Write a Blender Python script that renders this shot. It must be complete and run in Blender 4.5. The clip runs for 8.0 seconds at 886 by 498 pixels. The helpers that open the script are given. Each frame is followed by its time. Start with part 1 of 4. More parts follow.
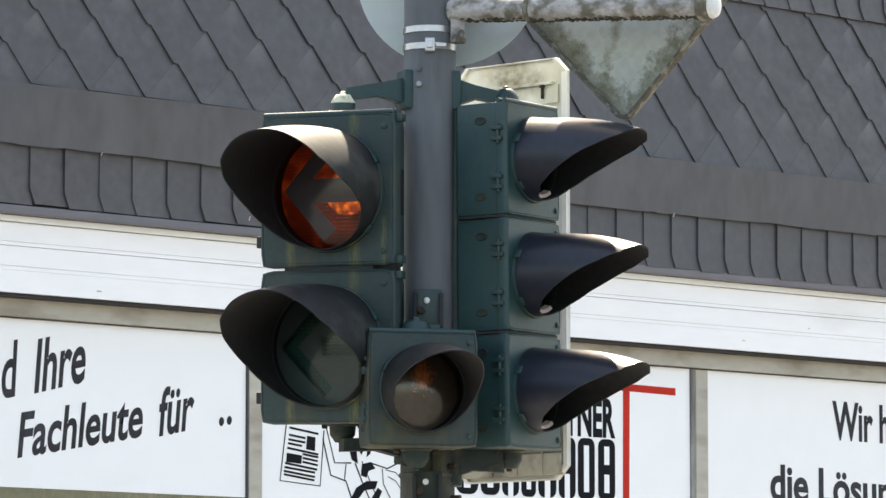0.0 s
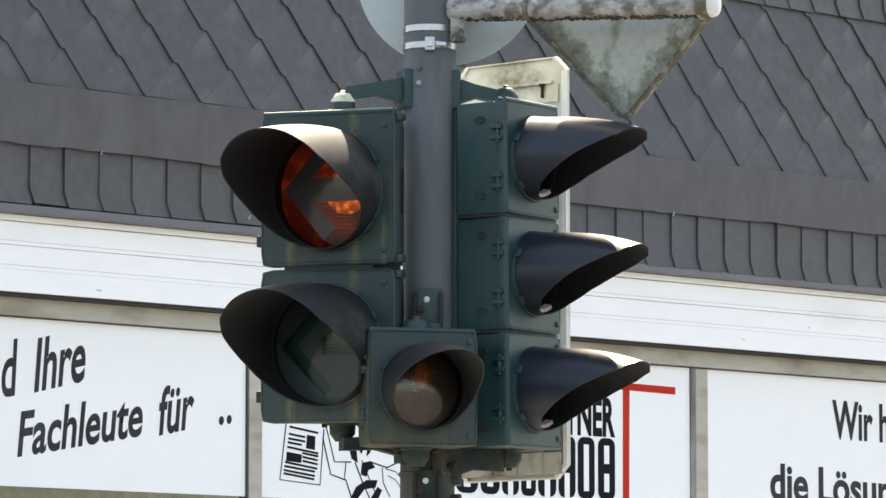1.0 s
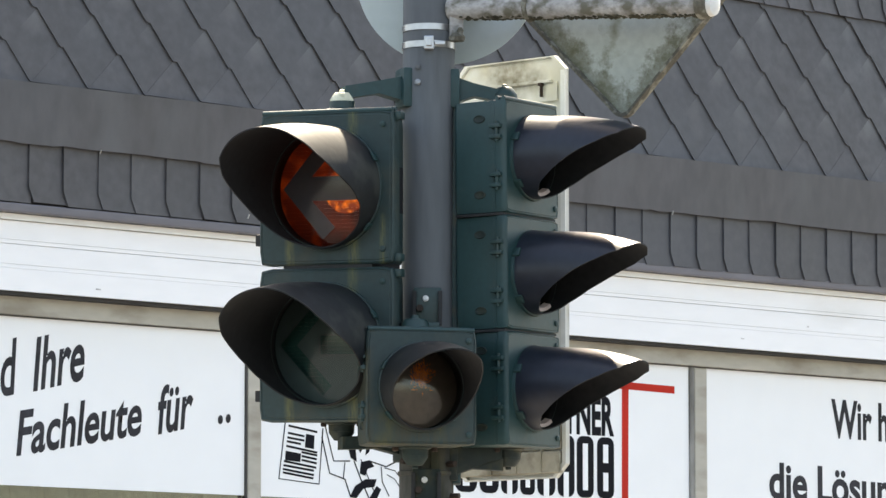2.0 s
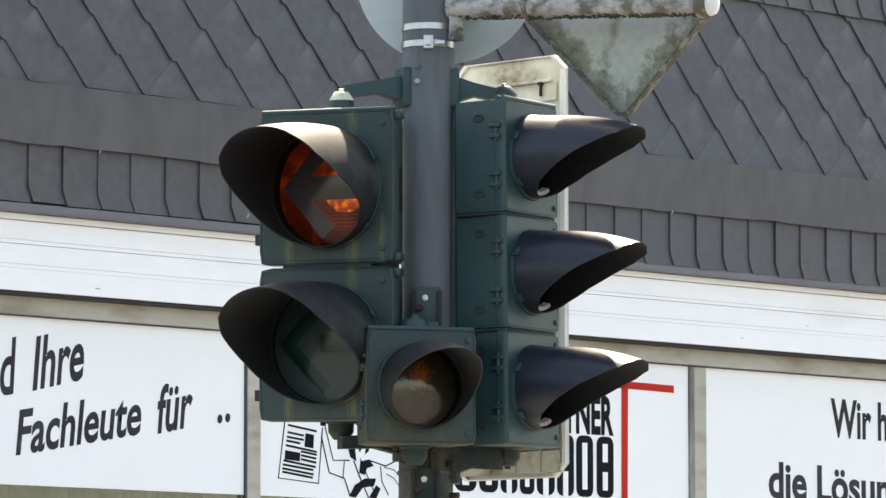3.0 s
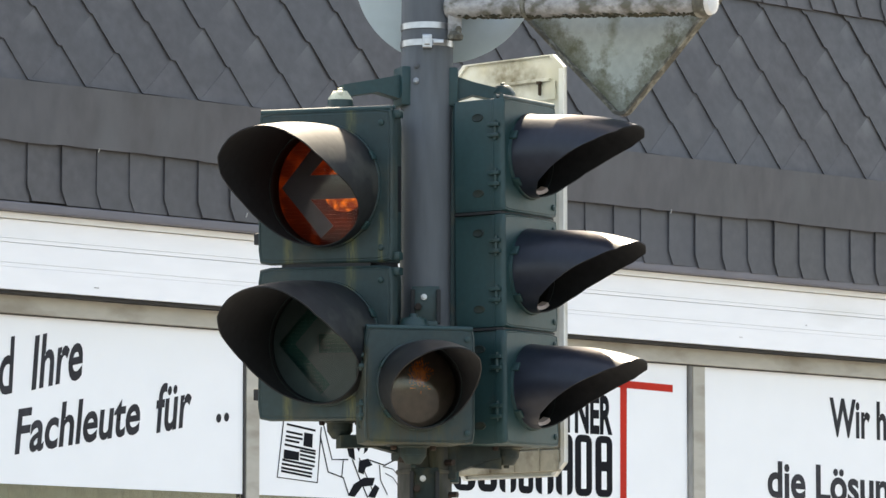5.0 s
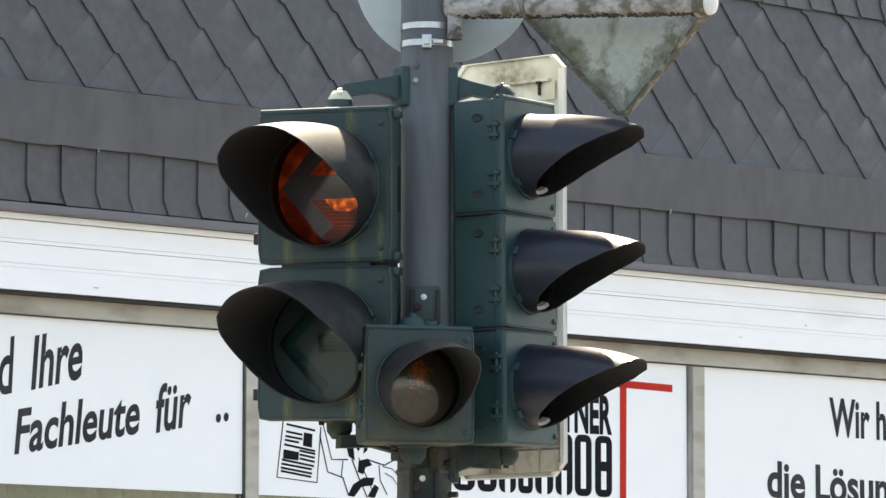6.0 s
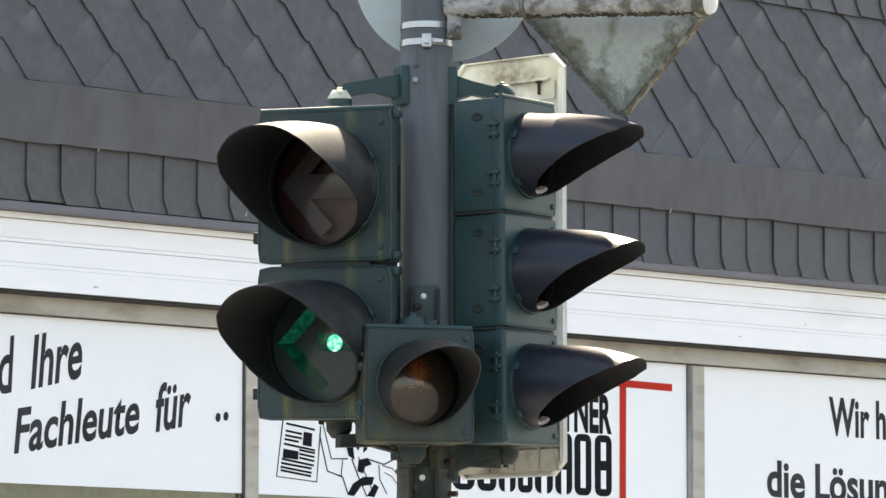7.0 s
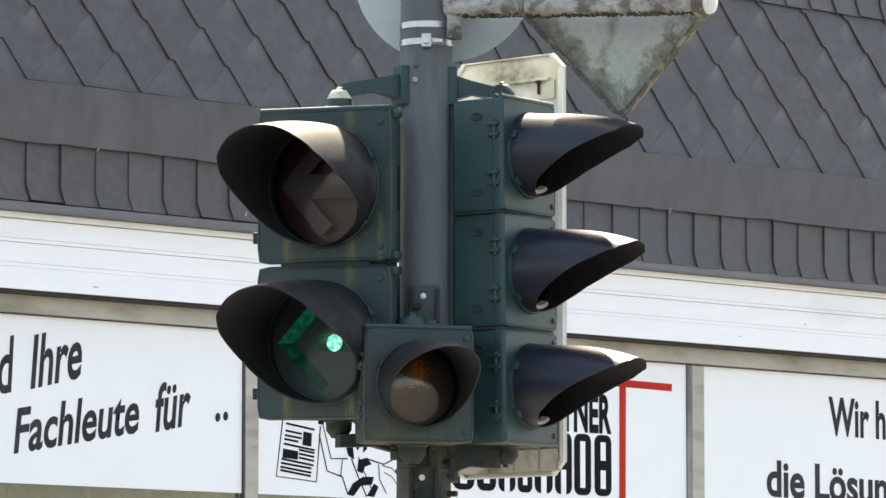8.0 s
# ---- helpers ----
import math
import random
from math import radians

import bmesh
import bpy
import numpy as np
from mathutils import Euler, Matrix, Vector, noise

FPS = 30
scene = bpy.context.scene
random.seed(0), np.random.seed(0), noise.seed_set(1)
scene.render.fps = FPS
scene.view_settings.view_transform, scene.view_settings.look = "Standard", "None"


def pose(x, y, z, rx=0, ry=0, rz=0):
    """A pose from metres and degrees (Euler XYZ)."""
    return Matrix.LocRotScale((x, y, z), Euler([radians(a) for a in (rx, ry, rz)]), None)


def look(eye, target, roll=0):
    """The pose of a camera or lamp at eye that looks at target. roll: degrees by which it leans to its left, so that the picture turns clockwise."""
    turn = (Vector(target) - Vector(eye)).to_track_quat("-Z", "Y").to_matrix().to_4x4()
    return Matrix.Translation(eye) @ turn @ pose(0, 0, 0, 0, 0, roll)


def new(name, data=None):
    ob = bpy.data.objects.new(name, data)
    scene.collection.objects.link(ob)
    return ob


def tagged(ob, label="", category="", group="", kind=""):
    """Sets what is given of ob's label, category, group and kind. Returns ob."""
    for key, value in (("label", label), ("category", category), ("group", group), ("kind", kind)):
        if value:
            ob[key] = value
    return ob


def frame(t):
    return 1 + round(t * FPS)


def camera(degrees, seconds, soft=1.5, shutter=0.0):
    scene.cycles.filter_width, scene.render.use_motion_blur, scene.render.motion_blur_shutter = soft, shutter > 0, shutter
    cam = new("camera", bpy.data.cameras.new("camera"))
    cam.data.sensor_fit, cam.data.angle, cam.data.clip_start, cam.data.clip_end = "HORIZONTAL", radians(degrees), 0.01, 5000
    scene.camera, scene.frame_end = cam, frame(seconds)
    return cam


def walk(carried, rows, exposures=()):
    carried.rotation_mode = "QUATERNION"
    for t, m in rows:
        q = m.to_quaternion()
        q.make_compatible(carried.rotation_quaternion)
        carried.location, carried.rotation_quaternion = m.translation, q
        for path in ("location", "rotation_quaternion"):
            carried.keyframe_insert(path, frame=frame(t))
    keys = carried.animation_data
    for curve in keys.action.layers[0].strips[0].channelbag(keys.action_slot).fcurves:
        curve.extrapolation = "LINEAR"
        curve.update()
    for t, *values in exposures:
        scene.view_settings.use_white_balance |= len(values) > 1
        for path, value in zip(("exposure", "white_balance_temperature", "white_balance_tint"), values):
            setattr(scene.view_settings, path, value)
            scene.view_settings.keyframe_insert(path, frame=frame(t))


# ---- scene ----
cam = camera(11.194, 8.0, soft=1.5)
# a long lens on a tripod, panning by a few hundredths of a degree
PAN = ((0.0, 0.2, 1.7), (0.5, 0.8, 0.5), (1.0, 0.0, 0.0), (1.5, -0.9, -0.7), (3.0, -2.6, -2.9), (3.5, -2.2, -2.9), (4.0, -3.1, -3.0),
       (4.5, -4.0, -4.0), (6.0, -5.3, -4.3), (6.5, -5.2, -4.6), (7.0, -5.8, -5.6), (7.5, -6.1, -5.6), (8.0, -6.3, -5.8))
TICK = math.degrees(1 / 8000)
walk(cam, [(t, pose(0, 0, 1.6, 90 + 6.036 + b * TICK, 0, a * TICK)) for t, a, b in PAN], exposures=((0.0, 2.10, 8050, 9), (8.0, 2.10, 8050, 9)))

# ---- light ----
SUN_AZ, SUN_EL = 6.0, 54.0     # degrees from +y towards +x, and above the horizon
world = bpy.data.worlds.new("sky")
scene.world = world
world.use_nodes = True
wn = world.node_tree.nodes
sky = wn.new("ShaderNodeTexSky")
sky.sky_type, sky.sun_disc = "NISHITA", False
sky.sun_elevation, sky.sun_rotation = radians(SUN_EL), radians(SUN_AZ)
sky.air_density, sky.dust_density, sky.ozone_density = 1.0, 3.0, 1.0
wn["Background"].inputs["Strength"].default_value = 0.13
world.node_tree.links.new(sky.outputs["Color"], wn["Background"].inputs["Color"])
sun_data = bpy.data.lights.new("sun", "SUN")
sun_data.energy, sun_data.angle, sun_data.color = 4.5, radians(0.6), (1.0, 0.95, 0.87)
sun = new("sun", sun_data)
sun_to = Vector((math.sin(radians(SUN_AZ)) * math.cos(radians(SUN_EL)), math.cos(radians(SUN_AZ)) * math.cos(radians(SUN_EL)), math.sin(radians(SUN_EL))))
sun.matrix_world = look(sun_to * 30 + Vector((0, 11, 0)), (0, 11, 0))


# ---- materials ----
def material(name, colour, rough=0.6, metal=0.0, grain=60.0, vary=0.12, stain=None, stain_scale=6.0, stain_at=0.6, bump=0.1, spread=0.0, stretch=(1, 1, 1), spec=0.5, streak=None, placed=False, drift=None):
    """A painted, cast or stony surface: fine grain, large soft patches, shaped stains and small relief."""
    m = bpy.data.materials.new(name)
    m.use_nodes = True
    n, link = m.node_tree.nodes, m.node_tree.links.new
    b = n["Principled BSDF"]
    b.inputs["Roughness"].default_value, b.inputs["Metallic"].default_value = rough, metal
    b.inputs["Specular IOR Level"].default_value = spec
    co, mp = n.new("ShaderNodeTexCoord"), n.new("ShaderNodeMapping")
    mp.inputs["Scale"].default_value = stretch
    link(n.new("ShaderNodeNewGeometry").outputs["Position"] if placed else co.outputs["Object"], mp.inputs["Vector"])

    def noise_at(scale, detail=4.0):
        t = n.new("ShaderNodeTexNoise")
        t.inputs["Scale"].default_value, t.inputs["Detail"].default_value = scale, detail
        link(mp.outputs["Vector"], t.inputs["Vector"])
        return t

    def mixed(kind, fac, a, c):
        x = n.new("ShaderNodeMix")
        x.data_type, x.blend_type = "RGBA", kind
        for socket, v in ((x.inputs[0], fac), (x.inputs[6], a), (x.inputs[7], c)):
            if hasattr(v, "is_output"):
                link(v, socket)
            else:
                socket.default_value = v
        return x.outputs[2]

    def ramp(value, lo, hi, a, c):
        r = n.new("ShaderNodeMapRange")
        r.inputs[1].default_value, r.inputs[2].default_value, r.inputs[3].default_value, r.inputs[4].default_value = lo, hi, a, c
        link(value, r.inputs[0])
        return r.outputs[0]

    def grey(value):
        c = n.new("ShaderNodeCombineColor")
        for k in range(3):
            link(value, c.inputs[k])
        return c.outputs[0]

    fine, broad = noise_at(grain), noise_at(grain / 12, 3.0)
    col = mixed("MULTIPLY", 1.0, (*colour, 1), grey(ramp(fine.outputs[0], 0.3, 0.7, 1 - vary, 1 + vary)))
    col = mixed("MULTIPLY", 1.0, col, grey(ramp(broad.outputs[0], 0.35, 0.65, 1 - vary, 1 + vary)))
    # broad bluish patches: sky sheen on the slate, put into its colour
    if drift:
        wide = noise_at(0.55, 2.0)
        col = mixed("MIX", ramp(wide.outputs[0], 0.38, 0.62, 0, 1), col, (*drift, 1))
        col = mixed("MULTIPLY", 1.0, col, grey(ramp(fine.outputs[0], 0.3, 0.7, 1 - vary, 1 + vary)))
    if spread:
        info = n.new("ShaderNodeObjectInfo")
        col = mixed("MULTIPLY", 1.0, col, grey(ramp(info.outputs["Random"], 0, 1, 1 - spread, 1 + spread)))
    if stain:
        s = noise_at(stain_scale, 8.0)
        col = mixed("MIX", ramp(s.outputs[0], stain_at - 0.07, stain_at + 0.07, 0, 0.9), col, (*stain, 1))
    if streak:
        thin, down = n.new("ShaderNodeMapping"), n.new("ShaderNodeTexNoise")
        thin.inputs["Scale"].default_value = (1, 1, 0.10)
        down.inputs["Scale"].default_value, down.inputs["Detail"].default_value = 24, 5.0
        link(co.outputs["Object"], thin.inputs["Vector"])
        link(thin.outputs["Vector"], down.inputs["Vector"])
        where = noise_at(7, 2.0)
        both = n.new("ShaderNodeMath")
        both.operation = "MULTIPLY"
        link(ramp(down.outputs[0], 0.58, 0.70, 0, 1), both.inputs[0])
        link(ramp(where.outputs[0], 0.42, 0.58, 0, 1.0), both.inputs[1])
        col = mixed("MIX", both.outputs[0], col, (*streak, 1))
    link(col, b.inputs["Base Color"])
    link(ramp(broad.outputs[0], 0.3, 0.7, max(0.03, rough - 0.08), min(1, rough + 0.08)), b.inputs["Roughness"])
    bp = n.new("ShaderNodeBump")
    bp.inputs["Strength"].default_value, bp.inputs["Distance"].default_value = bump, 0.004
    link(fine.outputs[0], bp.inputs["Height"])
    link(bp.outputs[0], b.inputs["Normal"])
    return m


def lens_glass(name, tint, rough=0.12, ior=1.5):
    """Thin coloured glass: tinted in what passes, with a rippled gloss."""
    m = bpy.data.materials.new(name)
    m.use_nodes = True
    n, link = m.node_tree.nodes, m.node_tree.links.new
    n.remove(n["Principled BSDF"])
    fres, clear, gloss, mix = n.new("ShaderNodeFresnel"), n.new("ShaderNodeBsdfTransparent"), n.new("ShaderNodeBsdfGlossy"), n.new("ShaderNodeMixShader")
    fres.inputs[0].default_value = ior
    clear.inputs[0].default_value = (*tint, 1)
    gloss.inputs["Roughness"].default_value = rough
    co, wave, bp = n.new("ShaderNodeTexCoord"), n.new("ShaderNodeTexNoise"), n.new("ShaderNodeBump")
    wave.inputs["Scale"].default_value = 90
    bp.inputs["Strength"].default_value, bp.inputs["Distance"].default_value = 0.15, 0.002
    link(co.outputs["Object"], wave.inputs["Vector"])
    link(wave.outputs[0], bp.inputs["Height"])
    link(bp.outputs[0], gloss.inputs["Normal"])
    link(fres.outputs[0], mix.inputs[0])
    link(clear.outputs[0], mix.inputs[1])
    link(gloss.outputs[0], mix.inputs[2])
    link(mix.outputs[0], n["Material Output"].inputs[0])
    return m


def lamp_glow(name, low, high, strength, scale=55.0, centre=None, reach=0.15):
    """The lit lens insert of a lamp: faceted, brighter in streaks and, where a centre is given, round its bulb."""
    m = bpy.data.materials.new(name)
    m.use_nodes = True
    n, link = m.node_tree.nodes, m.node_tree.links.new
    n.remove(n["Principled BSDF"])
    e, co, tex, mp, mix = n.new("ShaderNodeEmission"), n.new("ShaderNodeNewGeometry"), n.new("ShaderNodeTexNoise"), n.new("ShaderNodeMapRange"), n.new("ShaderNodeMix")
    tex.inputs["Scale"].default_value, tex.inputs["Detail"].default_value = scale, 3.0
    mp.inputs[1].default_value, mp.inputs[2].default_value = 0.45, 0.75
    mix.data_type = "RGBA"
    mix.inputs[6].default_value, mix.inputs[7].default_value = (*low, 1), (*high, 1)
    e.inputs["Strength"].default_value = strength
    link(co.outputs["Position"], tex.inputs["Vector"])
    link(tex.outputs[0], mp.inputs[0])
    link(mp.outputs[0], mix.inputs[0])
    if centre:
        far, fall = n.new("ShaderNodeVectorMath"), n.new("ShaderNodeMapRange")
        far.operation, far.inputs[1].default_value = "DISTANCE", centre
        fall.inputs[1].default_value, fall.inputs[2].default_value = 0.03, reach
        fall.inputs[3].default_value, fall.inputs[4].default_value = strength * 1.35, strength * 0.25
        link(co.outputs["Position"], far.inputs[0])
        link(far.outputs["Value"], fall.inputs[0])
        link(fall.outputs[0], e.inputs["Strength"])
    link(mix.outputs[2], e.inputs[0])
    link(e.outputs[0], n["Material Output"].inputs[0])
    return m


GREEN = material("green_enamel", (0.0125, 0.0445, 0.0455), 0.50, grain=70, vary=0.10, stain=(0.040, 0.058, 0.050), stain_scale=11, stain_at=0.66, bump=0.05)
GREEN_OLD = material("dulled_green_enamel", (0.0155, 0.036, 0.036), 0.58, grain=60, vary=0.14, stain=(0.038, 0.046, 0.036), stain_scale=8, stain_at=0.60, bump=0.08)
GREEN_MOSSY = material("mossy_green_enamel", (0.0165, 0.036, 0.0355), 0.58, grain=60, vary=0.14, stain=(0.042, 0.046, 0.034), stain_scale=9, stain_at=0.60, bump=0.10)
GREEN_DARK = material("green_casting", (0.0125, 0.041, 0.040), 0.5, grain=90, vary=0.15, stain=(0.06, 0.055, 0.03), stain_scale=14, stain_at=0.64, bump=0.12)
RUST = material("rusted_steel", (0.034, 0.022, 0.016), 0.85, grain=120, vary=0.3, bump=0.3)
# grime of the lower castings; also paints recess shade on the screw pockets
GREEN_GRIME_SHADE = material("grime_and_shade_green", (0.010, 0.021, 0.018), 0.7, grain=80, vary=0.2, stain=(0.045, 0.045, 0.024), stain_scale=18, stain_at=0.55, bump=0.2)


def add_runs(m, runs, colour):
    """Moss that rain has drawn down the paint: each run has its middle, half width, top and foot."""
    n, link = m.node_tree.nodes, m.node_tree.links.new
    b = n["Principled BSDF"]
    co, sep, tex = n.new("ShaderNodeTexCoord"), n.new("ShaderNodeSeparateXYZ"), n.new("ShaderNodeTexNoise")
    tex.inputs["Scale"].default_value, tex.inputs["Detail"].default_value, tex.inputs["Roughness"].default_value = 110, 6.0, 0.7
    thin = n.new("ShaderNodeMapping")
    thin.inputs["Scale"].default_value = (1, 1, 0.16)
    link(co.outputs["Object"], sep.inputs[0])
    link(co.outputs["Object"], thin.inputs["Vector"])
    link(thin.outputs["Vector"], tex.inputs["Vector"])

    def span(value, lo, hi, a, c):
        r = n.new("ShaderNodeMapRange")
        r.inputs[1].default_value, r.inputs[2].default_value, r.inputs[3].default_value, r.inputs[4].default_value = lo, hi, a, c
        link(value, r.inputs[0])
        return r.outputs[0]

    def calc(kind, a, c):
        x = n.new("ShaderNodeMath")
        x.operation = kind
        for socket, v in zip(x.inputs, (a, c)):
            if isinstance(v, float):
                socket.default_value = v
            else:
                link(v, socket)
        return x.outputs[0]
    patchy = span(tex.outputs[0], 0.36, 0.72, 0.0, 1.0)
    for x, half, top, foot in runs:
        across = span(calc("ABSOLUTE", calc("SUBTRACT", sep.outputs[0], x), 0.0), 0.1 * half, half, 1.0, 0.0)
        down = calc("MULTIPLY", span(sep.outputs[2], top - 0.02, top, 1.0, 0.0), span(sep.outputs[2], foot - 0.01, foot + 0.005, 0.0, 1.0))
        mix = n.new("ShaderNodeMix")
        mix.data_type = "RGBA"
        link(calc("MULTIPLY", calc("MULTIPLY", across, down), patchy), mix.inputs[0])
        link(b.inputs["Base Color"].links[0].from_socket, mix.inputs[6])
        mix.inputs[7].default_value = (*colour, 1)
        link(mix.outputs[2], b.inputs["Base Color"])


add_runs(GREEN_OLD, ((-0.098, 0.016, -0.105, -0.19), (0.074, 0.020, -0.085, -0.19), (0.070, 0.018, 0.195, 0.10), (0.150, 0.010, -0.06, -0.19)), (0.150, 0.150, 0.050))
add_runs(GREEN_MOSSY, ((-0.082, 0.030, -0.045, -0.145), (0.046, 0.017, -0.080, -0.145), (-0.100, 0.035, -0.105, -0.145), (0.10, 0.030, -0.125, -0.145)), (0.085, 0.084, 0.030))
add_runs(GREEN_MOSSY, ((0.0, 0.19, -0.092, -0.150), (-0.132, 0.020, 0.10, -0.150)), (0.050, 0.044, 0.022))
VISOR = material("visor_plastic", (0.014, 0.017, 0.026), 0.38, grain=45, vary=0.16, stain=(0.045, 0.045, 0.048), stain_scale=10, stain_at=0.70, bump=0.06, spec=0.38)
VISOR_OLD = material("stained_visor_plastic", (0.009, 0.011, 0.0125), 0.60, grain=38, vary=0.25, stain=(0.036, 0.039, 0.034), stain_scale=11, stain_at=0.60, bump=0.08, spec=0.36)
VISOR_IN = material("visor_inside", (0.014, 0.0150, 0.017), 0.75, grain=50, vary=0.2, bump=0.05, spec=0.3)
RUBBER = material("black_rubber", (0.015, 0.016, 0.017), 0.7, grain=90, vary=0.15)
POLE = material("grey_pole_paint", (0.116, 0.125, 0.131), 0.72, grain=55, vary=0.09, stain=(0.085, 0.087, 0.092), stain_scale=9, stain_at=0.62, bump=0.08, stretch=(1, 1, 0.16), spec=0.3)
POLE_GRIMY = material("grimy_pole_paint", (0.062, 0.062, 0.054), 0.8, grain=60, vary=0.25, stain=(0.035, 0.038, 0.022), stain_scale=16, stain_at=0.54, bump=0.2, stretch=(1, 1, 0.35), streak=(0.11, 0.10, 0.06), spec=0.3)
STEEL = material("stainless_band", (0.44, 0.44, 0.45), 0.34, 1.0, grain=60, vary=0.08, bump=0.05)
SCREW = material("zinc_screw", (0.30, 0.31, 0.32), 0.45, 0.8, grain=120, vary=0.15)
SIGN_BACK = material("grey_sign_back", (0.42, 0.475, 0.475), 0.55, grain=25, vary=0.04, bump=0.02)
MOSSY = material("mossy_sign_back", (0.355, 0.385, 0.350), 0.7, grain=50, vary=0.08, stain=(0.15, 0.155, 0.09), stain_scale=13, stain_at=0.67, bump=0.15)


def add_moss(m, reach, width, colour):
    """Moss that has crept in from the rim of a square plate on its corner."""
    n, link = m.node_tree.nodes, m.node_tree.links.new
    b = n["Principled BSDF"]
    old = b.inputs["Base Color"].links[0].from_socket
    co, sep, tex, mix = n.new("ShaderNodeTexCoord"), n.new("ShaderNodeSeparateXYZ"), n.new("ShaderNodeTexNoise"), n.new("ShaderNodeMix")
    link(co.outputs["Object"], sep.inputs[0])
    link(co.outputs["Object"], tex.inputs["Vector"])
    tex.inputs["Scale"].default_value, tex.inputs["Detail"].default_value, tex.inputs["Roughness"].default_value = 15, 10.0, 0.74

    def calc(kind, a, c):
        x = n.new("ShaderNodeMath")
        x.operation = kind
        for socket, v in zip(x.inputs, (a, c)):
            if isinstance(v, float):
                socket.default_value = v
            else:
                link(v, socket)
        return x.outputs[0]
    edge = calc("ADD", calc("ABSOLUTE", sep.outputs[0], 0.0), calc("ABSOLUTE", sep.outputs[2], 0.0))
    edge = calc("ADD", edge, calc("MULTIPLY", calc("SUBTRACT", tex.outputs[0], 0.5), 0.34))
    rng = n.new("ShaderNodeMapRange")
    rng.inputs[1].default_value, rng.inputs[2].default_value, rng.inputs[4].default_value = reach, reach + width, 0.9
    link(edge, rng.inputs[0])
    specks, thick = n.new("ShaderNodeTexNoise"), n.new("ShaderNodeMapRange")
    specks.inputs["Scale"].default_value, specks.inputs["Detail"].default_value, specks.inputs["Roughness"].default_value = 26, 10.0, 0.8
    thick.inputs[1].default_value, thick.inputs[2].default_value, thick.inputs[3].default_value, thick.inputs[4].default_value = 0.34, 0.60, 0.45, 1.0
    link(co.outputs["Object"], specks.inputs["Vector"])
    link(specks.outputs[0], thick.inputs[0])
    mix.data_type = "RGBA"
    link(calc("MULTIPLY", rng.outputs[0], thick.outputs[0]), mix.inputs[0])
    link(old, mix.inputs[6])
    mix.inputs[7].default_value = (*colour, 1)
    link(mix.outputs[2], b.inputs["Base Color"])


add_moss(MOSSY, 0.195, 0.05, (0.090, 0.088, 0.044))
MOSS_DARK = material("dark_moss", (0.055, 0.052, 0.032), 0.9, grain=150, vary=0.3, bump=0.4)
MOSS_RIM = material("mossy_rim", (0.10, 0.092, 0.07), 0.85, grain=110, vary=0.25, stain=(0.27, 0.265, 0.22), stain_scale=42, stain_at=0.57, bump=0.5)
TUBE = material("weathered_tube", (0.335, 0.325, 0.315), 0.75, grain=110, vary=0.22, stain=(0.105, 0.098, 0.068), stain_scale=34, stain_at=0.55, bump=0.5, stretch=(0.7, 0.7, 1.0))
CAP_WHITE = material("white_plastic_cap", (0.72, 0.72, 0.70), 0.4, grain=60, vary=0.06)
RIM_SUNLIT = material("sunlit_folded_edge", (0.80, 0.80, 0.77), 0.45, grain=40, vary=0.04)
PLATE = material("cream_board", (0.66, 0.66, 0.615), 0.55, grain=30, vary=0.04, stain=(0.62, 0.60, 0.50), stain_scale=9, stain_at=0.60, bump=0.05)
CAP_CREAM = material("pale_cream_cap", (0.72, 0.70, 0.52), 0.6, grain=80, vary=0.08, stain=(0.40, 0.38, 0.25), stain_scale=40, stain_at=0.62)
SLATE = material("slate_tile", (0.062, 0.0590, 0.0625), 0.52, grain=24, vary=0.10, stain=(0.088, 0.086, 0.092), stain_scale=5, stain_at=0.66, bump=0.12, spread=0.10, placed=True, drift=(0.062, 0.0645, 0.074))
SLATE_TIP = material("slate_tile_dusty", (0.056, 0.0535, 0.0565), 0.52, grain=24, vary=0.10, stain=(0.080, 0.079, 0.084), stain_scale=5, stain_at=0.67, bump=0.12, spread=0.06, placed=True, drift=(0.056, 0.0570, 0.0625))
SLATE_BAND = material("smooth_slate_band", (0.069, 0.0660, 0.0705), 0.50, grain=16, vary=0.09, stain=(0.085, 0.086, 0.092), stain_scale=3.5, stain_at=0.62, bump=0.10, spread=0.05, placed=True, drift=(0.071, 0.0735, 0.0825), stretch=(1, 1, 0.45))


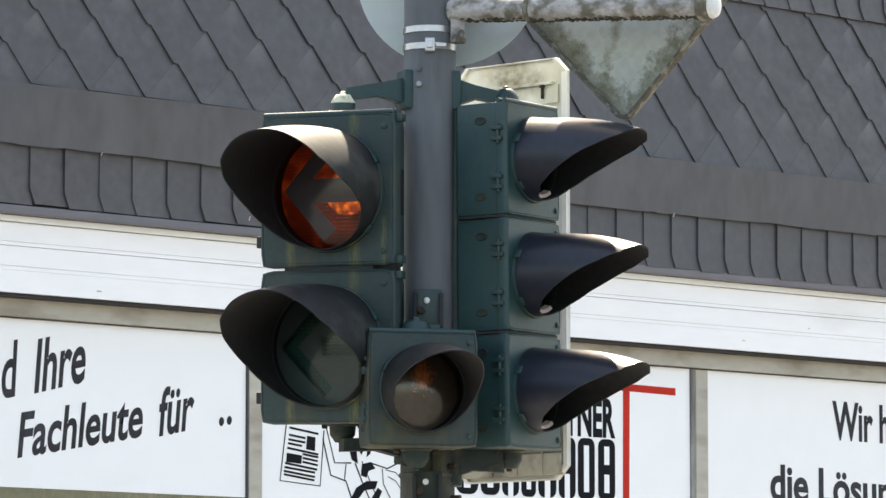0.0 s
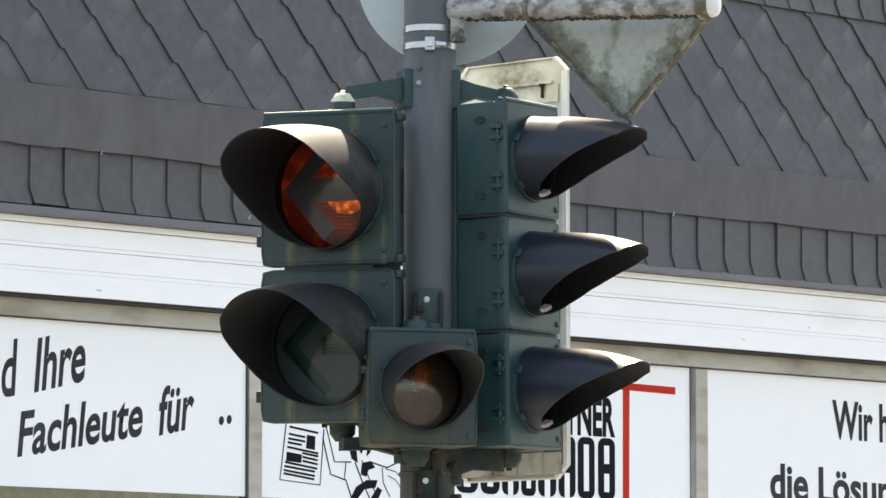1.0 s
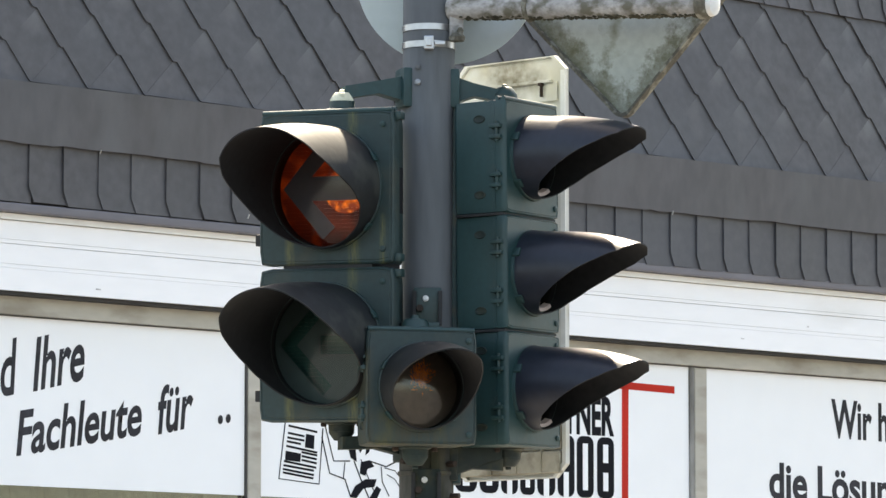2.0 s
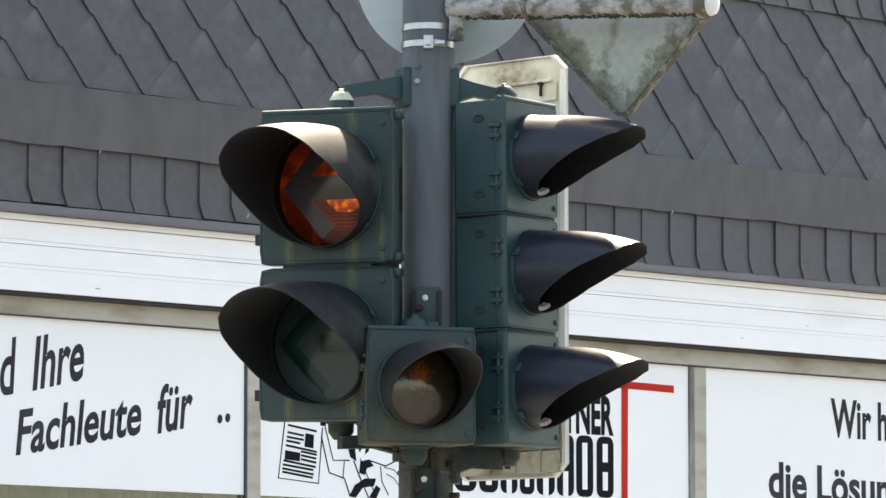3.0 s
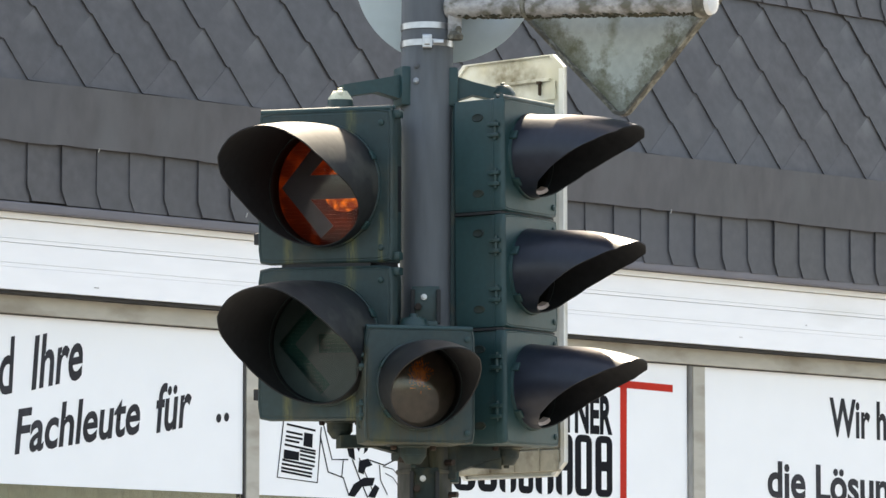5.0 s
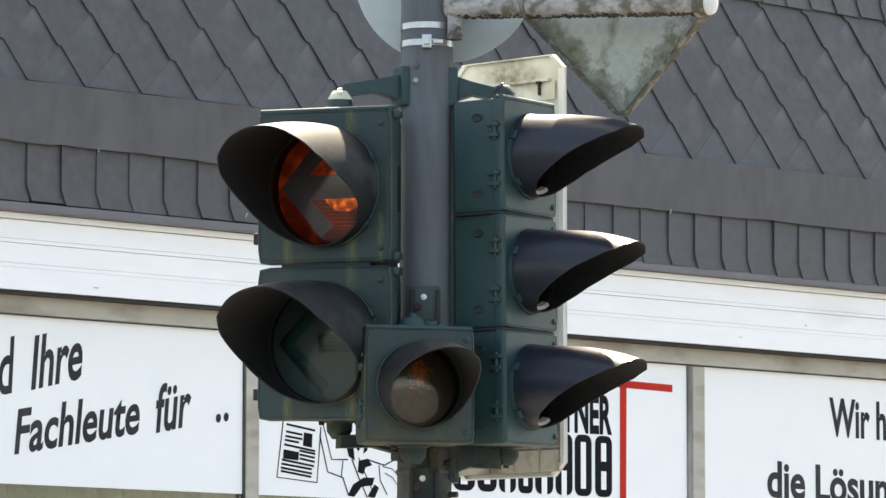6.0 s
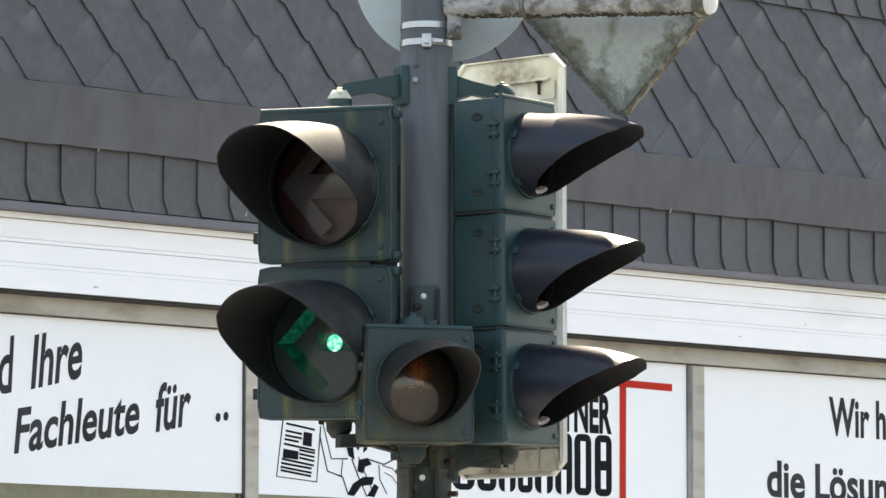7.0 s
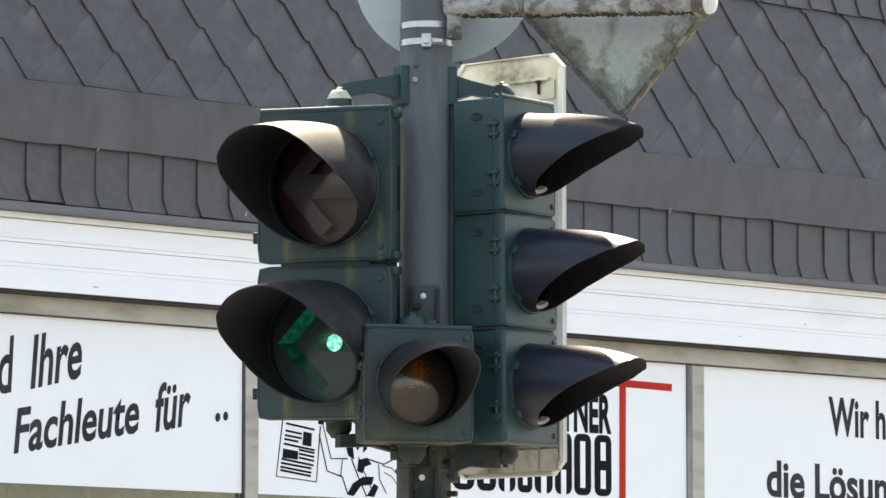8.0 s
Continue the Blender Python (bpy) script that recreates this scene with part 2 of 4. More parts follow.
def add_dust(m, centre, reach, colour, least=0.25, fine=14.0):
    """A soft-edged patch of dust, wear or grime round a spot of the thing."""
    n, link = m.node_tree.nodes, m.node_tree.links.new
    b = n["Principled BSDF"]
    old = b.inputs["Base Color"].links[0].from_socket
    co, far, rng, mix, tex, mul = n.new("ShaderNodeTexCoord"), n.new("ShaderNodeVectorMath"), n.new("ShaderNodeMapRange"), n.new("ShaderNodeMix"), n.new("ShaderNodeTexNoise"), n.new("ShaderNodeMath")
    far.operation, mul.operation = "DISTANCE", "MULTIPLY"
    far.inputs[1].default_value = centre
    tex.inputs["Scale"].default_value = fine
    link(co.outputs["Object"], far.inputs[0])
    link(co.outputs["Object"], tex.inputs["Vector"])
    rng.inputs[1].default_value, rng.inputs[2].default_value, rng.inputs[3].default_value, rng.inputs[4].default_value = 0.0, reach, 1.0, 0.0
    link(far.outputs["Value"], rng.inputs[0])
    link(rng.outputs[0], mul.inputs[0])
    link(tex.outputs[0], mul.inputs[1])
    info, some, how = n.new("ShaderNodeObjectInfo"), n.new("ShaderNodeMapRange"), n.new("ShaderNodeMath")
    some.inputs[3].default_value, some.inputs[4].default_value = least, 1.25
    how.operation, how.use_clamp = "MULTIPLY", True
    link(info.outputs["Random"], some.inputs[0])
    link(mul.outputs[0], how.inputs[0])
    link(some.outputs[0], how.inputs[1])
    mix.data_type = "RGBA"
    link(how.outputs[0], mix.inputs[0])
    link(old, mix.inputs[6])
    mix.inputs[7].default_value = (*colour, 1)
    link(mix.outputs[2], b.inputs["Base Color"])


add_dust(SLATE_TIP, (0.022, 0.282, 0.0), 0.115, (0.18, 0.18, 0.18))
for spot, reach in (((-0.165, 0.006, -0.044), 0.075), ((-0.205, 0.006, -0.040), 0.10), ((-0.10, 0.006, -0.054), 0.045)):
    add_dust(PLATE, spot, reach, (0.13, 0.105, 0.045), 1.25, 55.0)
SLATE_BED = material("roof_underlay", (0.05, 0.05, 0.055), 0.8, grain=30, vary=0.1)
LEAD = material("grey_eaves_strip", (0.135, 0.130, 0.145), 0.45, 0.3, grain=30, vary=0.1, stretch=(0.2, 1, 1))
FASCIA = material("white_fascia_board", (0.84, 0.84, 0.84), 0.5, grain=22, vary=0.02, stain=(0.70, 0.69, 0.66), stain_scale=3, stain_at=0.68, bump=0.03, stretch=(0.25, 1, 1))
FASCIA_TOP = material("cream_fascia_trim", (0.76, 0.75, 0.71), 0.5, grain=22, vary=0.04, stretch=(0.25, 1, 1))
DARK_GAP = material("shadow_gap_black", (0.03, 0.028, 0.026), 0.8)
FRAME = material("beige_window_frame", (0.405, 0.382, 0.325), 0.5, grain=30, vary=0.07, stain=(0.25, 0.22, 0.17), stain_scale=7, stain_at=0.60, bump=0.06, stretch=(0.4, 1, 1))
# frame beige darkened for the shade on a mullion's side
FRAME_SHADE = material("shaded_frame_reveal", (0.21, 0.205, 0.19), 0.6, grain=40, vary=0.15, stain=(0.10, 0.095, 0.085), stain_scale=9, stain_at=0.5, stretch=(1, 1, 0.3))
MARK = material("scuffed_paint", (0.42, 0.41, 0.40), 0.8, grain=90, vary=0.3)
GASKET = material("dark_gasket", (0.045, 0.042, 0.038), 0.6)
POSTER = material("white_window_film", (0.84, 0.85, 0.85), 0.5, grain=6, vary=0.012, bump=0.01)
INK = material("dark_grey_print", (0.030, 0.030, 0.034), 0.6, grain=30, vary=0.30, bump=0.0, spec=0.15)
BLACK_INK = material("black_print", (0.007, 0.008, 0.011), 0.6, grain=40, vary=0.05, bump=0.0, spec=0.08)
RED_INK = material("red_print", (0.50, 0.030, 0.018), 0.6, grain=40, vary=0.05, bump=0.0, spec=0.1)
CURTAIN = material("beige_curtain", (0.74, 0.68, 0.53), 0.9, grain=50, vary=0.1)
PLASTER = material("pale_stucco", (0.55, 0.53, 0.49), 0.85, grain=60, vary=0.06, bump=0.2)
INSIDE = material("dim_shop_wall", (0.25, 0.24, 0.22), 0.9)
ASPHALT = material("asphalt", (0.055, 0.055, 0.056), 0.9, grain=3, vary=0.15, bump=0.3)
PAVING = material("grey_pavement", (0.20, 0.195, 0.19), 0.85, grain=5, vary=0.12, bump=0.2)
RIM_PALE = material("daylit_lens_rim", (0.52, 0.42, 0.38), 0.35, grain=60, vary=0.12)
MASK = material("grey_lens_mask", (0.055, 0.062, 0.070), 0.45, grain=50, vary=0.08, bump=0.04)
MASK_DARK = material("dark_lens_mask", (0.058, 0.063, 0.068), 0.4, grain=50, vary=0.08, bump=0.04)
RED_OFF = material("unlit_red_insert", (0.032, 0.006, 0.006), 0.35, grain=70, vary=0.2, bump=0.2)
GREEN_OFF = material("unlit_green_insert", (0.008, 0.05, 0.045), 0.35, grain=70, vary=0.2, bump=0.2)
AMBER_OFF = material("unlit_amber_insert", (0.090, 0.083, 0.080), 0.35, grain=60, vary=0.15, bump=0.2)
AMBER = material("painted_amber_glint", (0.92, 0.27, 0.035), 0.25, grain=60, vary=0.25, bump=0.2)
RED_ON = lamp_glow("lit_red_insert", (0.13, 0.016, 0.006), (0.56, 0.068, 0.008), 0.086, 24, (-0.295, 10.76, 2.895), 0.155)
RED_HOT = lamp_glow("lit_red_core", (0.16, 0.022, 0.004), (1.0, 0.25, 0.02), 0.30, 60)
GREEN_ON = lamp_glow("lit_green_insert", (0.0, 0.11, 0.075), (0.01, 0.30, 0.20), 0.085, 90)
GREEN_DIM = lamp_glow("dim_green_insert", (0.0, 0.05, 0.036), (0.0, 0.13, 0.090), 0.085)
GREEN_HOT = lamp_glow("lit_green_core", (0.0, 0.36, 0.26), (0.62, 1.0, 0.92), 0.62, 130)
GLASS_RED = lens_glass("red_front_glass", (0.88, 0.80, 0.80))
GLASS_GREEN = lens_glass("green_front_glass", (0.75, 0.88, 0.85))
GLASS_AMBER = lens_glass("amber_front_glass", (0.86, 0.76, 0.66), 0.12, 1.7)
PANE = lens_glass("window_glass", (0.85, 0.88, 0.87), 0.02)


# ---- mesh helpers ----
def part(name, bm, mat, parent=None, label="", smooth=None, at=None):
    """Links a bmesh as ONE mesh object under a thing or a part."""
    bmesh.ops.recalc_face_normals(bm, faces=bm.faces)
    me = bpy.data.meshes.new(name)
    bm.to_mesh(me)
    bm.free()
    for m in (mat if isinstance(mat, (list, tuple)) else [mat]):
        me.materials.append(m)
    if smooth is not None:
        me.polygons.foreach_set("use_smooth", [True] * len(me.polygons))
        me.set_sharp_from_angle(angle=radians(smooth))
    ob = new(name, me)
    if parent is not None:
        ob.parent = parent
    if at is not None:
        ob.matrix_basis = at
    return tagged(ob, label)


def empty(name, m, label, category, group="", kind=""):
    ob = new(name)
    ob.matrix_basis = m
    ob.empty_display_size = 0.1
    return tagged(ob, label, category, group, kind)


def box(bm, x0, x1, y0, y1, z0, z1, bevel=0.0, index=0, m=None):
    vs = [bm.verts.new((x, y, z)) for z in (z0, z1) for x, y in ((x0, y0), (x1, y0), (x1, y1), (x0, y1))]
    fs = [bm.faces.new([vs[k] for k in f]) for f in ((3, 2, 1, 0), (4, 5, 6, 7), (0, 1, 5, 4), (1, 2, 6, 5), (2, 3, 7, 6), (3, 0, 4, 7))]
    for f in fs:
        f.material_index = index
    if m is not None:
        bmesh.ops.transform(bm, matrix=m, verts=vs)
    if bevel:
        es = list({e for f in fs for e in f.edges})
        bmesh.ops.bevel(bm, geom=es, offset=bevel, segments=2, affect="EDGES", profile=0.6)
    return bm


def loft(bm, loops, first=True, last=True, index=0):
    """Closed loops of equal count, joined in turn."""
    rings = [[bm.verts.new(p) for p in l] for l in loops]
    n = len(rings[0])
    for a, b in zip(rings, rings[1:]):
        for i in range(n):
            bm.faces.new((a[i], a[(i + 1) % n], b[(i + 1) % n], b[i])).material_index = index
    if first:
        bm.faces.new(rings[0][::-1]).material_index = index
    if last:
        bm.faces.new(rings[-1]).material_index = index
    return rings


def circle(r, y, n=64, cx=0.0, cz=0.0):
    return [(cx + r * math.sin(math.tau * i / n), y, cz + r * math.cos(math.tau * i / n)) for i in range(n)]


def squarish(hx, hz, y, n=64, power=14.0):
    out = []
    for i in range(n):
        s, c = math.sin(math.tau * i / n), math.cos(math.tau * i / n)
        k = (abs(s) ** power + abs(c) ** power) ** (-1 / power)
        out.append((hx * k * s, y, hz * k * c))
    return out


def turned(bm, profile, n=24, m=None):
    """A lathe round z: (radius, height) pairs."""
    before = set(bm.verts)
    loft(bm, [[(r * math.cos(math.tau * i / n), r * math.sin(math.tau * i / n), z) for i in range(n)] for r, z in profile])
    if m is not None:
        bmesh.ops.transform(bm, matrix=m, verts=[v for v in bm.verts if v not in before])
    return bm


def along(a, b):
    """The pose that lays z from a to b."""
    a, b = Vector(a), Vector(b)
    return Matrix.Translation(a) @ (b - a).to_track_quat("Z", "Y").to_matrix().to_4x4()


def rod(bm, a, b, r0, r1=None, n=20):
    d = (Vector(b) - Vector(a)).length
    return turned(bm, [(r0, 0), (r1 or r0, d)], n, along(a, b))


def slab(bm, outline, y0, y1, index=0):
    """A polygon in the x-z plane, given thickness from y0 to y1."""
    return loft(bm, [[(x, y0, z) for x, z in outline], [(x, y1, z) for x, z in outline]], index=index)


# ---- traffic signal heads ----
def reach_large(phi):
    cut = (0.335, 0.326, 0.292, 0.228, 0.150, 0.088, 0.048, 0.032, 0.026) if phi > 0 else (0.335, 0.332, 0.312, 0.262, 0.205, 0.150, 0.100, 0.060, 0.030)
    return float(np.interp(abs(phi), (0, 35, 60, 80, 95, 110, 130, 155, 180), cut))


def reach_small(phi):
    return float(np.interp(abs(phi), (0, 22, 45, 68, 90, 112, 135, 160, 180), (0.308, 0.298, 0.263, 0.20, 0.137, 0.086, 0.050, 0.030, 0.022)))


def reach_long(phi):
    cut = (0.299, 0.296, 0.278, 0.230, 0.164, 0.100, 0.055, 0.030, 0.022) if phi > 0 else (0.299, 0.296, 0.276, 0.227, 0.165, 0.108, 0.059, 0.032, 0.022)
    return float(np.interp(abs(phi), (0, 22, 45, 68, 90, 112, 135, 160, 180), cut))


def visor_mesh(r, reach, droop, n=96, rows=14, curl=0.30, flare=0.0, dip=0.0):
    """A hood round the lens: long above, cut back below, with a real wall and a rim."""
    bm = bmesh.new()

    def ring(rad, k):
        out = []
        for i in range(n):
            phi = -180 + 360 * i / n
            l = reach(phi) * k
            a = radians(phi)
            w = (1 - 0.10 * l) * (1 + flare * max(math.cos(a), 0) ** 2 * math.exp(-l / 0.04))
            out.append((rad * math.sin(a) * w, -l, rad * math.cos(a) * w - l * droop - curl * l * l - dip * l ** 3))
        return out
    outer = [ring(r, k / rows) for k in range(rows + 1)]
    inner = [ring(r - 0.003, 1 - k / rows) for k in range(rows + 1)]
    rings = loft(bm, outer + inner, False, False)
    inside = {v for l in rings[rows + 1:] for v in l}
    for f in bm.faces:
        if any(v in inside for v in f.verts):
            f.material_index = 1
    return bm


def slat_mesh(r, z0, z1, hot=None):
    """One blade of an added blind that switches the lamp: bright side forwards, dull side behind. Origin on its own
    axis.
    """
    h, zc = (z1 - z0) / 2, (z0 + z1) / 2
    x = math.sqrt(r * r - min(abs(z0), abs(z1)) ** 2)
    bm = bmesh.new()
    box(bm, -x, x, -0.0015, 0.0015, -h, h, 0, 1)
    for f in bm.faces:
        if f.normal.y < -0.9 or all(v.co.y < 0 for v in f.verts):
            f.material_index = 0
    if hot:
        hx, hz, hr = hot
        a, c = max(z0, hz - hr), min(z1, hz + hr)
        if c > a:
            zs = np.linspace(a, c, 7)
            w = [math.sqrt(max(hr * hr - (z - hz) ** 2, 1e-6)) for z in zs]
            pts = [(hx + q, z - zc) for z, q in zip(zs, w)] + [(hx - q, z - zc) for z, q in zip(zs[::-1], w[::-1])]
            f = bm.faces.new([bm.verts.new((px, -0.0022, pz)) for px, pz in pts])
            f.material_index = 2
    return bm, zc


ADDED_BLADES = {"red": [], "green": []}


def chamber(head, wide, high, depth, lens_r, zc, reach, droop, kind, hinges_left, slim=0.95, crown=False):
    """One lamp housing with its door ring, hood, glass and fittings. Front at y = 0. slim: how far the rear case draws in."""
    hx, h = wide / 2, high / 2

    def sq(k, y, kz=None):
        return squarish(hx * k, h * (kz or k), y, 64, 26)
    bm = bmesh.new()
    loft(bm, [sq(slim * 0.92, depth, 0.97), sq(slim * 0.98, depth * 0.94, 0.990), sq(slim, 0.046, 0.996), sq(slim, 0.040, 0.996), sq(0.975, 0.038, 0.990), sq(0.975, 0.030, 0.990),
              sq(0.99, 0.028, 0.995), sq(1.0, 0.012, 1.0), sq(0.988, 0.003, 0.990), sq(0.965, 0.0, 0.970), sq(0.955, 0.0015, 0.960), sq(0.940, 0.0015, 0.945), sq(0.930, 0.0, 0.935),
              circle(lens_r + 0.010, 0.0), circle(lens_r + 0.009, -0.007), circle(lens_r + 0.001, -0.009), circle(lens_r, 0.03), circle(lens_r, 0.085)])
    for f in bm.faces:
        if all(math.hypot(v.co.x, v.co.z) < lens_r + 0.0015 and v.co.y > -0.0095 for v in f.verts):
            f.material_index = 1
    body = part("chamber", bm, [{"amber": GREEN, "lone": GREEN_MOSSY}.get(kind, GREEN_OLD), VISOR_IN], head, smooth=35, at=pose(0, 0, zc))
    hood = part("visor", visor_mesh(lens_r + 0.006, reach, droop, curl=0.30 if lens_r > 0.12 else 0.42, flare=0.10 if kind == "amber" else 0.0, dip=0.5 if kind == "amber" else 0.0), [VISOR_OLD if kind in ("red", "green", "lone") else VISOR, VISOR_IN], body, "dark grey sunshade hood, black inside", 50, pose(0, -0.004, 0))
    if crown:
        # rolled lip along the top of the door and of the case
        for y, z, r in ((0.007, h - 0.001, 0.0065), (0.026, h + 0.001, 0.0060)):
            bm = bmesh.new()
            rod(bm, (-hx * 0.955, y, z), (hx * 0.955, y, z), r, n=14)
            part("top_lip", bm, GREEN, body, smooth=50)
    # clips that hold the hood
    for a in (-62, 62, 130, -130):
        bm = bmesh.new()
        box(bm, -0.011, 0.011, -0.020, 0.002, lens_r + 0.0065, lens_r + 0.0125, 0.002, 0, pose(0, 0, 0, 0, a, 0))
        part("clip", bm, GREEN_DARK, body, smooth=40)
    # front glass, slightly domed
    bm = bmesh.new()
    loft(bm, [circle(lens_r * k, 0.003 - 0.014 * (1 - k * k)) for k in (0.999, 0.9, 0.75, 0.55, 0.35, 0.15, 0.03)], False, True)
    part("lens", bm, {"red": GLASS_RED, "green": GLASS_GREEN}.get(kind, GLASS_AMBER), body, smooth=60).visible_shadow = False
    if kind == "red":
        bm = bmesh.new()
        slab(bm, [(-0.118, 0), (-0.012, -0.122), (0.020, -0.094), (-0.042, -0.029), (0.115, -0.029), (0.115, 0.029), (-0.042, 0.029), (0.020, 0.094), (-0.012, 0.122)], 0.0065, 0.0085)
        part("arrow_mask", bm, MASK, body, "dark grey arrow pointing sideways")
    if kind == "green":
        bm = bmesh.new()
        rim = circle(lens_r - 0.001, 0.0075, 48)
        holes = [[(-0.126, 0.0), (-0.012, -0.122), (0.012, -0.098), (-0.082, 0.0), (0.012, 0.098), (-0.012, 0.122)], [(-0.018, -0.022), (0.092, -0.022), (0.092, 0.022), (-0.018, 0.022)]]
        es = []
        for l in (rim, *[[(x, 0.0075, z) for x, z in q] for q in holes]):
            vs = [bm.verts.new(p) for p in l]
            es += [bm.edges.new((vs[i], vs[(i + 1) % len(vs)])) for i in range(len(vs))]
        bmesh.ops.triangle_fill(bm, edges=es, use_beauty=True)
        part("arrow_mask", bm, MASK_DARK, body, "dark mask with an arrow cut out")
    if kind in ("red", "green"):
        # added blades, glowing in front and dull behind, in place of a switched lamp
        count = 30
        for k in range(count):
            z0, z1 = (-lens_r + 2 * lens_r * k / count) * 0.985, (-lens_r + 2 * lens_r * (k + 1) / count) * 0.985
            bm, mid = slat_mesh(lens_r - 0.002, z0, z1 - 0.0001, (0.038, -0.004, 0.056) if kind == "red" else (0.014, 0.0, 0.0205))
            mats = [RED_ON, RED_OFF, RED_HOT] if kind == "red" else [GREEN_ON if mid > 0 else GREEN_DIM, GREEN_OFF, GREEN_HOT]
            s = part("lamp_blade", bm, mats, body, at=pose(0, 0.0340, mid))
            ADDED_BLADES[kind].append((s, mid))
    if kind == "amber":
        # foot of the lens rim; daylight through it is put into its pale colour
        bm = bmesh.new()
        arc = [radians(d) for d in range(148, 213, 8)]
        rims = []
        for rr, yy in ((lens_r - 0.001, 0.000), (lens_r - 0.002, -0.022), (lens_r - 0.010, -0.020), (lens_r - 0.014, -0.004)):
            rims.append([bm.verts.new((rr * math.sin(a), yy, rr * math.cos(a))) for a in arc])
        for p, q in zip(rims, rims[1:]):
            for k in range(len(arc) - 1):
                bm.faces.new((p[k], p[k + 1], q[k + 1], q[k]))
        part("lens_rim", bm, RIM_PALE, body, "lens rim with daylight painted as a pale colour", 60)
    if kind not in ("red", "green"):
        bm = bmesh.new()
        loft(bm, [circle(lens_r * k, 0.040 - 0.012 * (1 - k)) for k in (0.99, 0.8, 0.6, 0.4, 0.2, 0.05)], False, True)
        part("reflector", bm, AMBER_OFF, body, smooth=40)
    # hinge lugs, door screws, latches, cast bosses
    side = -1 if hinges_left else 1
    for z in (-h * 0.42, h * 0.42):
        if lens_r < 0.12:
            bm = bmesh.new()
            for q in (-0.013, 0.013):
                box(bm, side * hx - 0.010, side * hx + 0.008, 0.008, 0.040, z + q - 0.005, z + q + 0.005, 0.002)
            rod(bm, (side * (hx + 0.002), 0.022, z - 0.024), (side * (hx + 0.002), 0.022, z + 0.024), 0.005, n=10)
            part("hinge", bm, GREEN_DARK, body, smooth=40)
        else:
            bm = bmesh.new()
            box(bm, hx - 0.006, hx + 0.012, 0.010, 0.035, z * 2.18 - 0.010, z * 2.18 + 0.010, 0.004)
            part("hinge", bm, GREEN_DARK, body, smooth=40)
        bm = bmesh.new()
        turned(bm, [(0.0075, 0), (0.0075, 0.003), (0.005, 0.0042)], 14, pose(-side * hx * 0.85 if lens_r < 0.12 else hx * 0.83, 0, z * 1.92, 90))
        turned(bm, [(0.0035, 0), (0.0035, 0.0052)], 6, pose(-side * hx * 0.85 if lens_r < 0.12 else hx * 0.83, 0, z * 1.92, 90))
        part("screw", bm, GREEN_DARK, body, smooth=40)
        if (lens_r > 0.12 and z > 0) or kind == "lone":
            continue
        bm = bmesh.new()
        box(bm, -side * hx - 0.016, -side * hx + 0.016, 0.012, 0.034, z * 1.55 - 0.014, z * 1.55 + 0.014, 0.003)
        part("latch", bm, RUBBER, body)
    if lens_r > 0.12:
        bm = bmesh.new()
        box(bm, hx - 0.085, hx - 0.040, 0.048, 0.110, -h * 0.76, h * 0.62, 0.006)
        part("side_rail", bm, RUBBER, body)
    if lens_r < 0.12:
        for z in (-h * 0.66, h * 0.66):
            bm = bmesh.new()
            x = side * hx * slim
            loft(bm, [[(x + side * d, depth * 0.50 + k * 1.15 * math.cos(a), z + k * 0.7 * math.sin(a)) for a in np.linspace(0, math.tau, 12, endpoint=False)] for k, d in ((0.0145, -0.004), (0.0145, 0.0006), (0.0125, 0.0022), (0.0115, 0.0012), (0.0085, 0.0004))])
            # dark green paints the shade inside a recessed pocket
            part("screw_pocket", bm, GREEN_GRIME_SHADE, body, "screw pocket with recess shade put into its colour", 25)
    return body


def stack_joint(head, size, depth, z, half=0.011):
    bm = bmesh.new()
    loft(bm, [squarish(size * 0.47, depth * 0.47, -half, 40, 20), squarish(size * 0.47, depth * 0.47, half, 40, 20)])
    bmesh.ops.transform(bm, matrix=pose(0, depth * 0.5, z, 90), verts=bm.verts)
    part("coupling", bm, RUBBER, head)


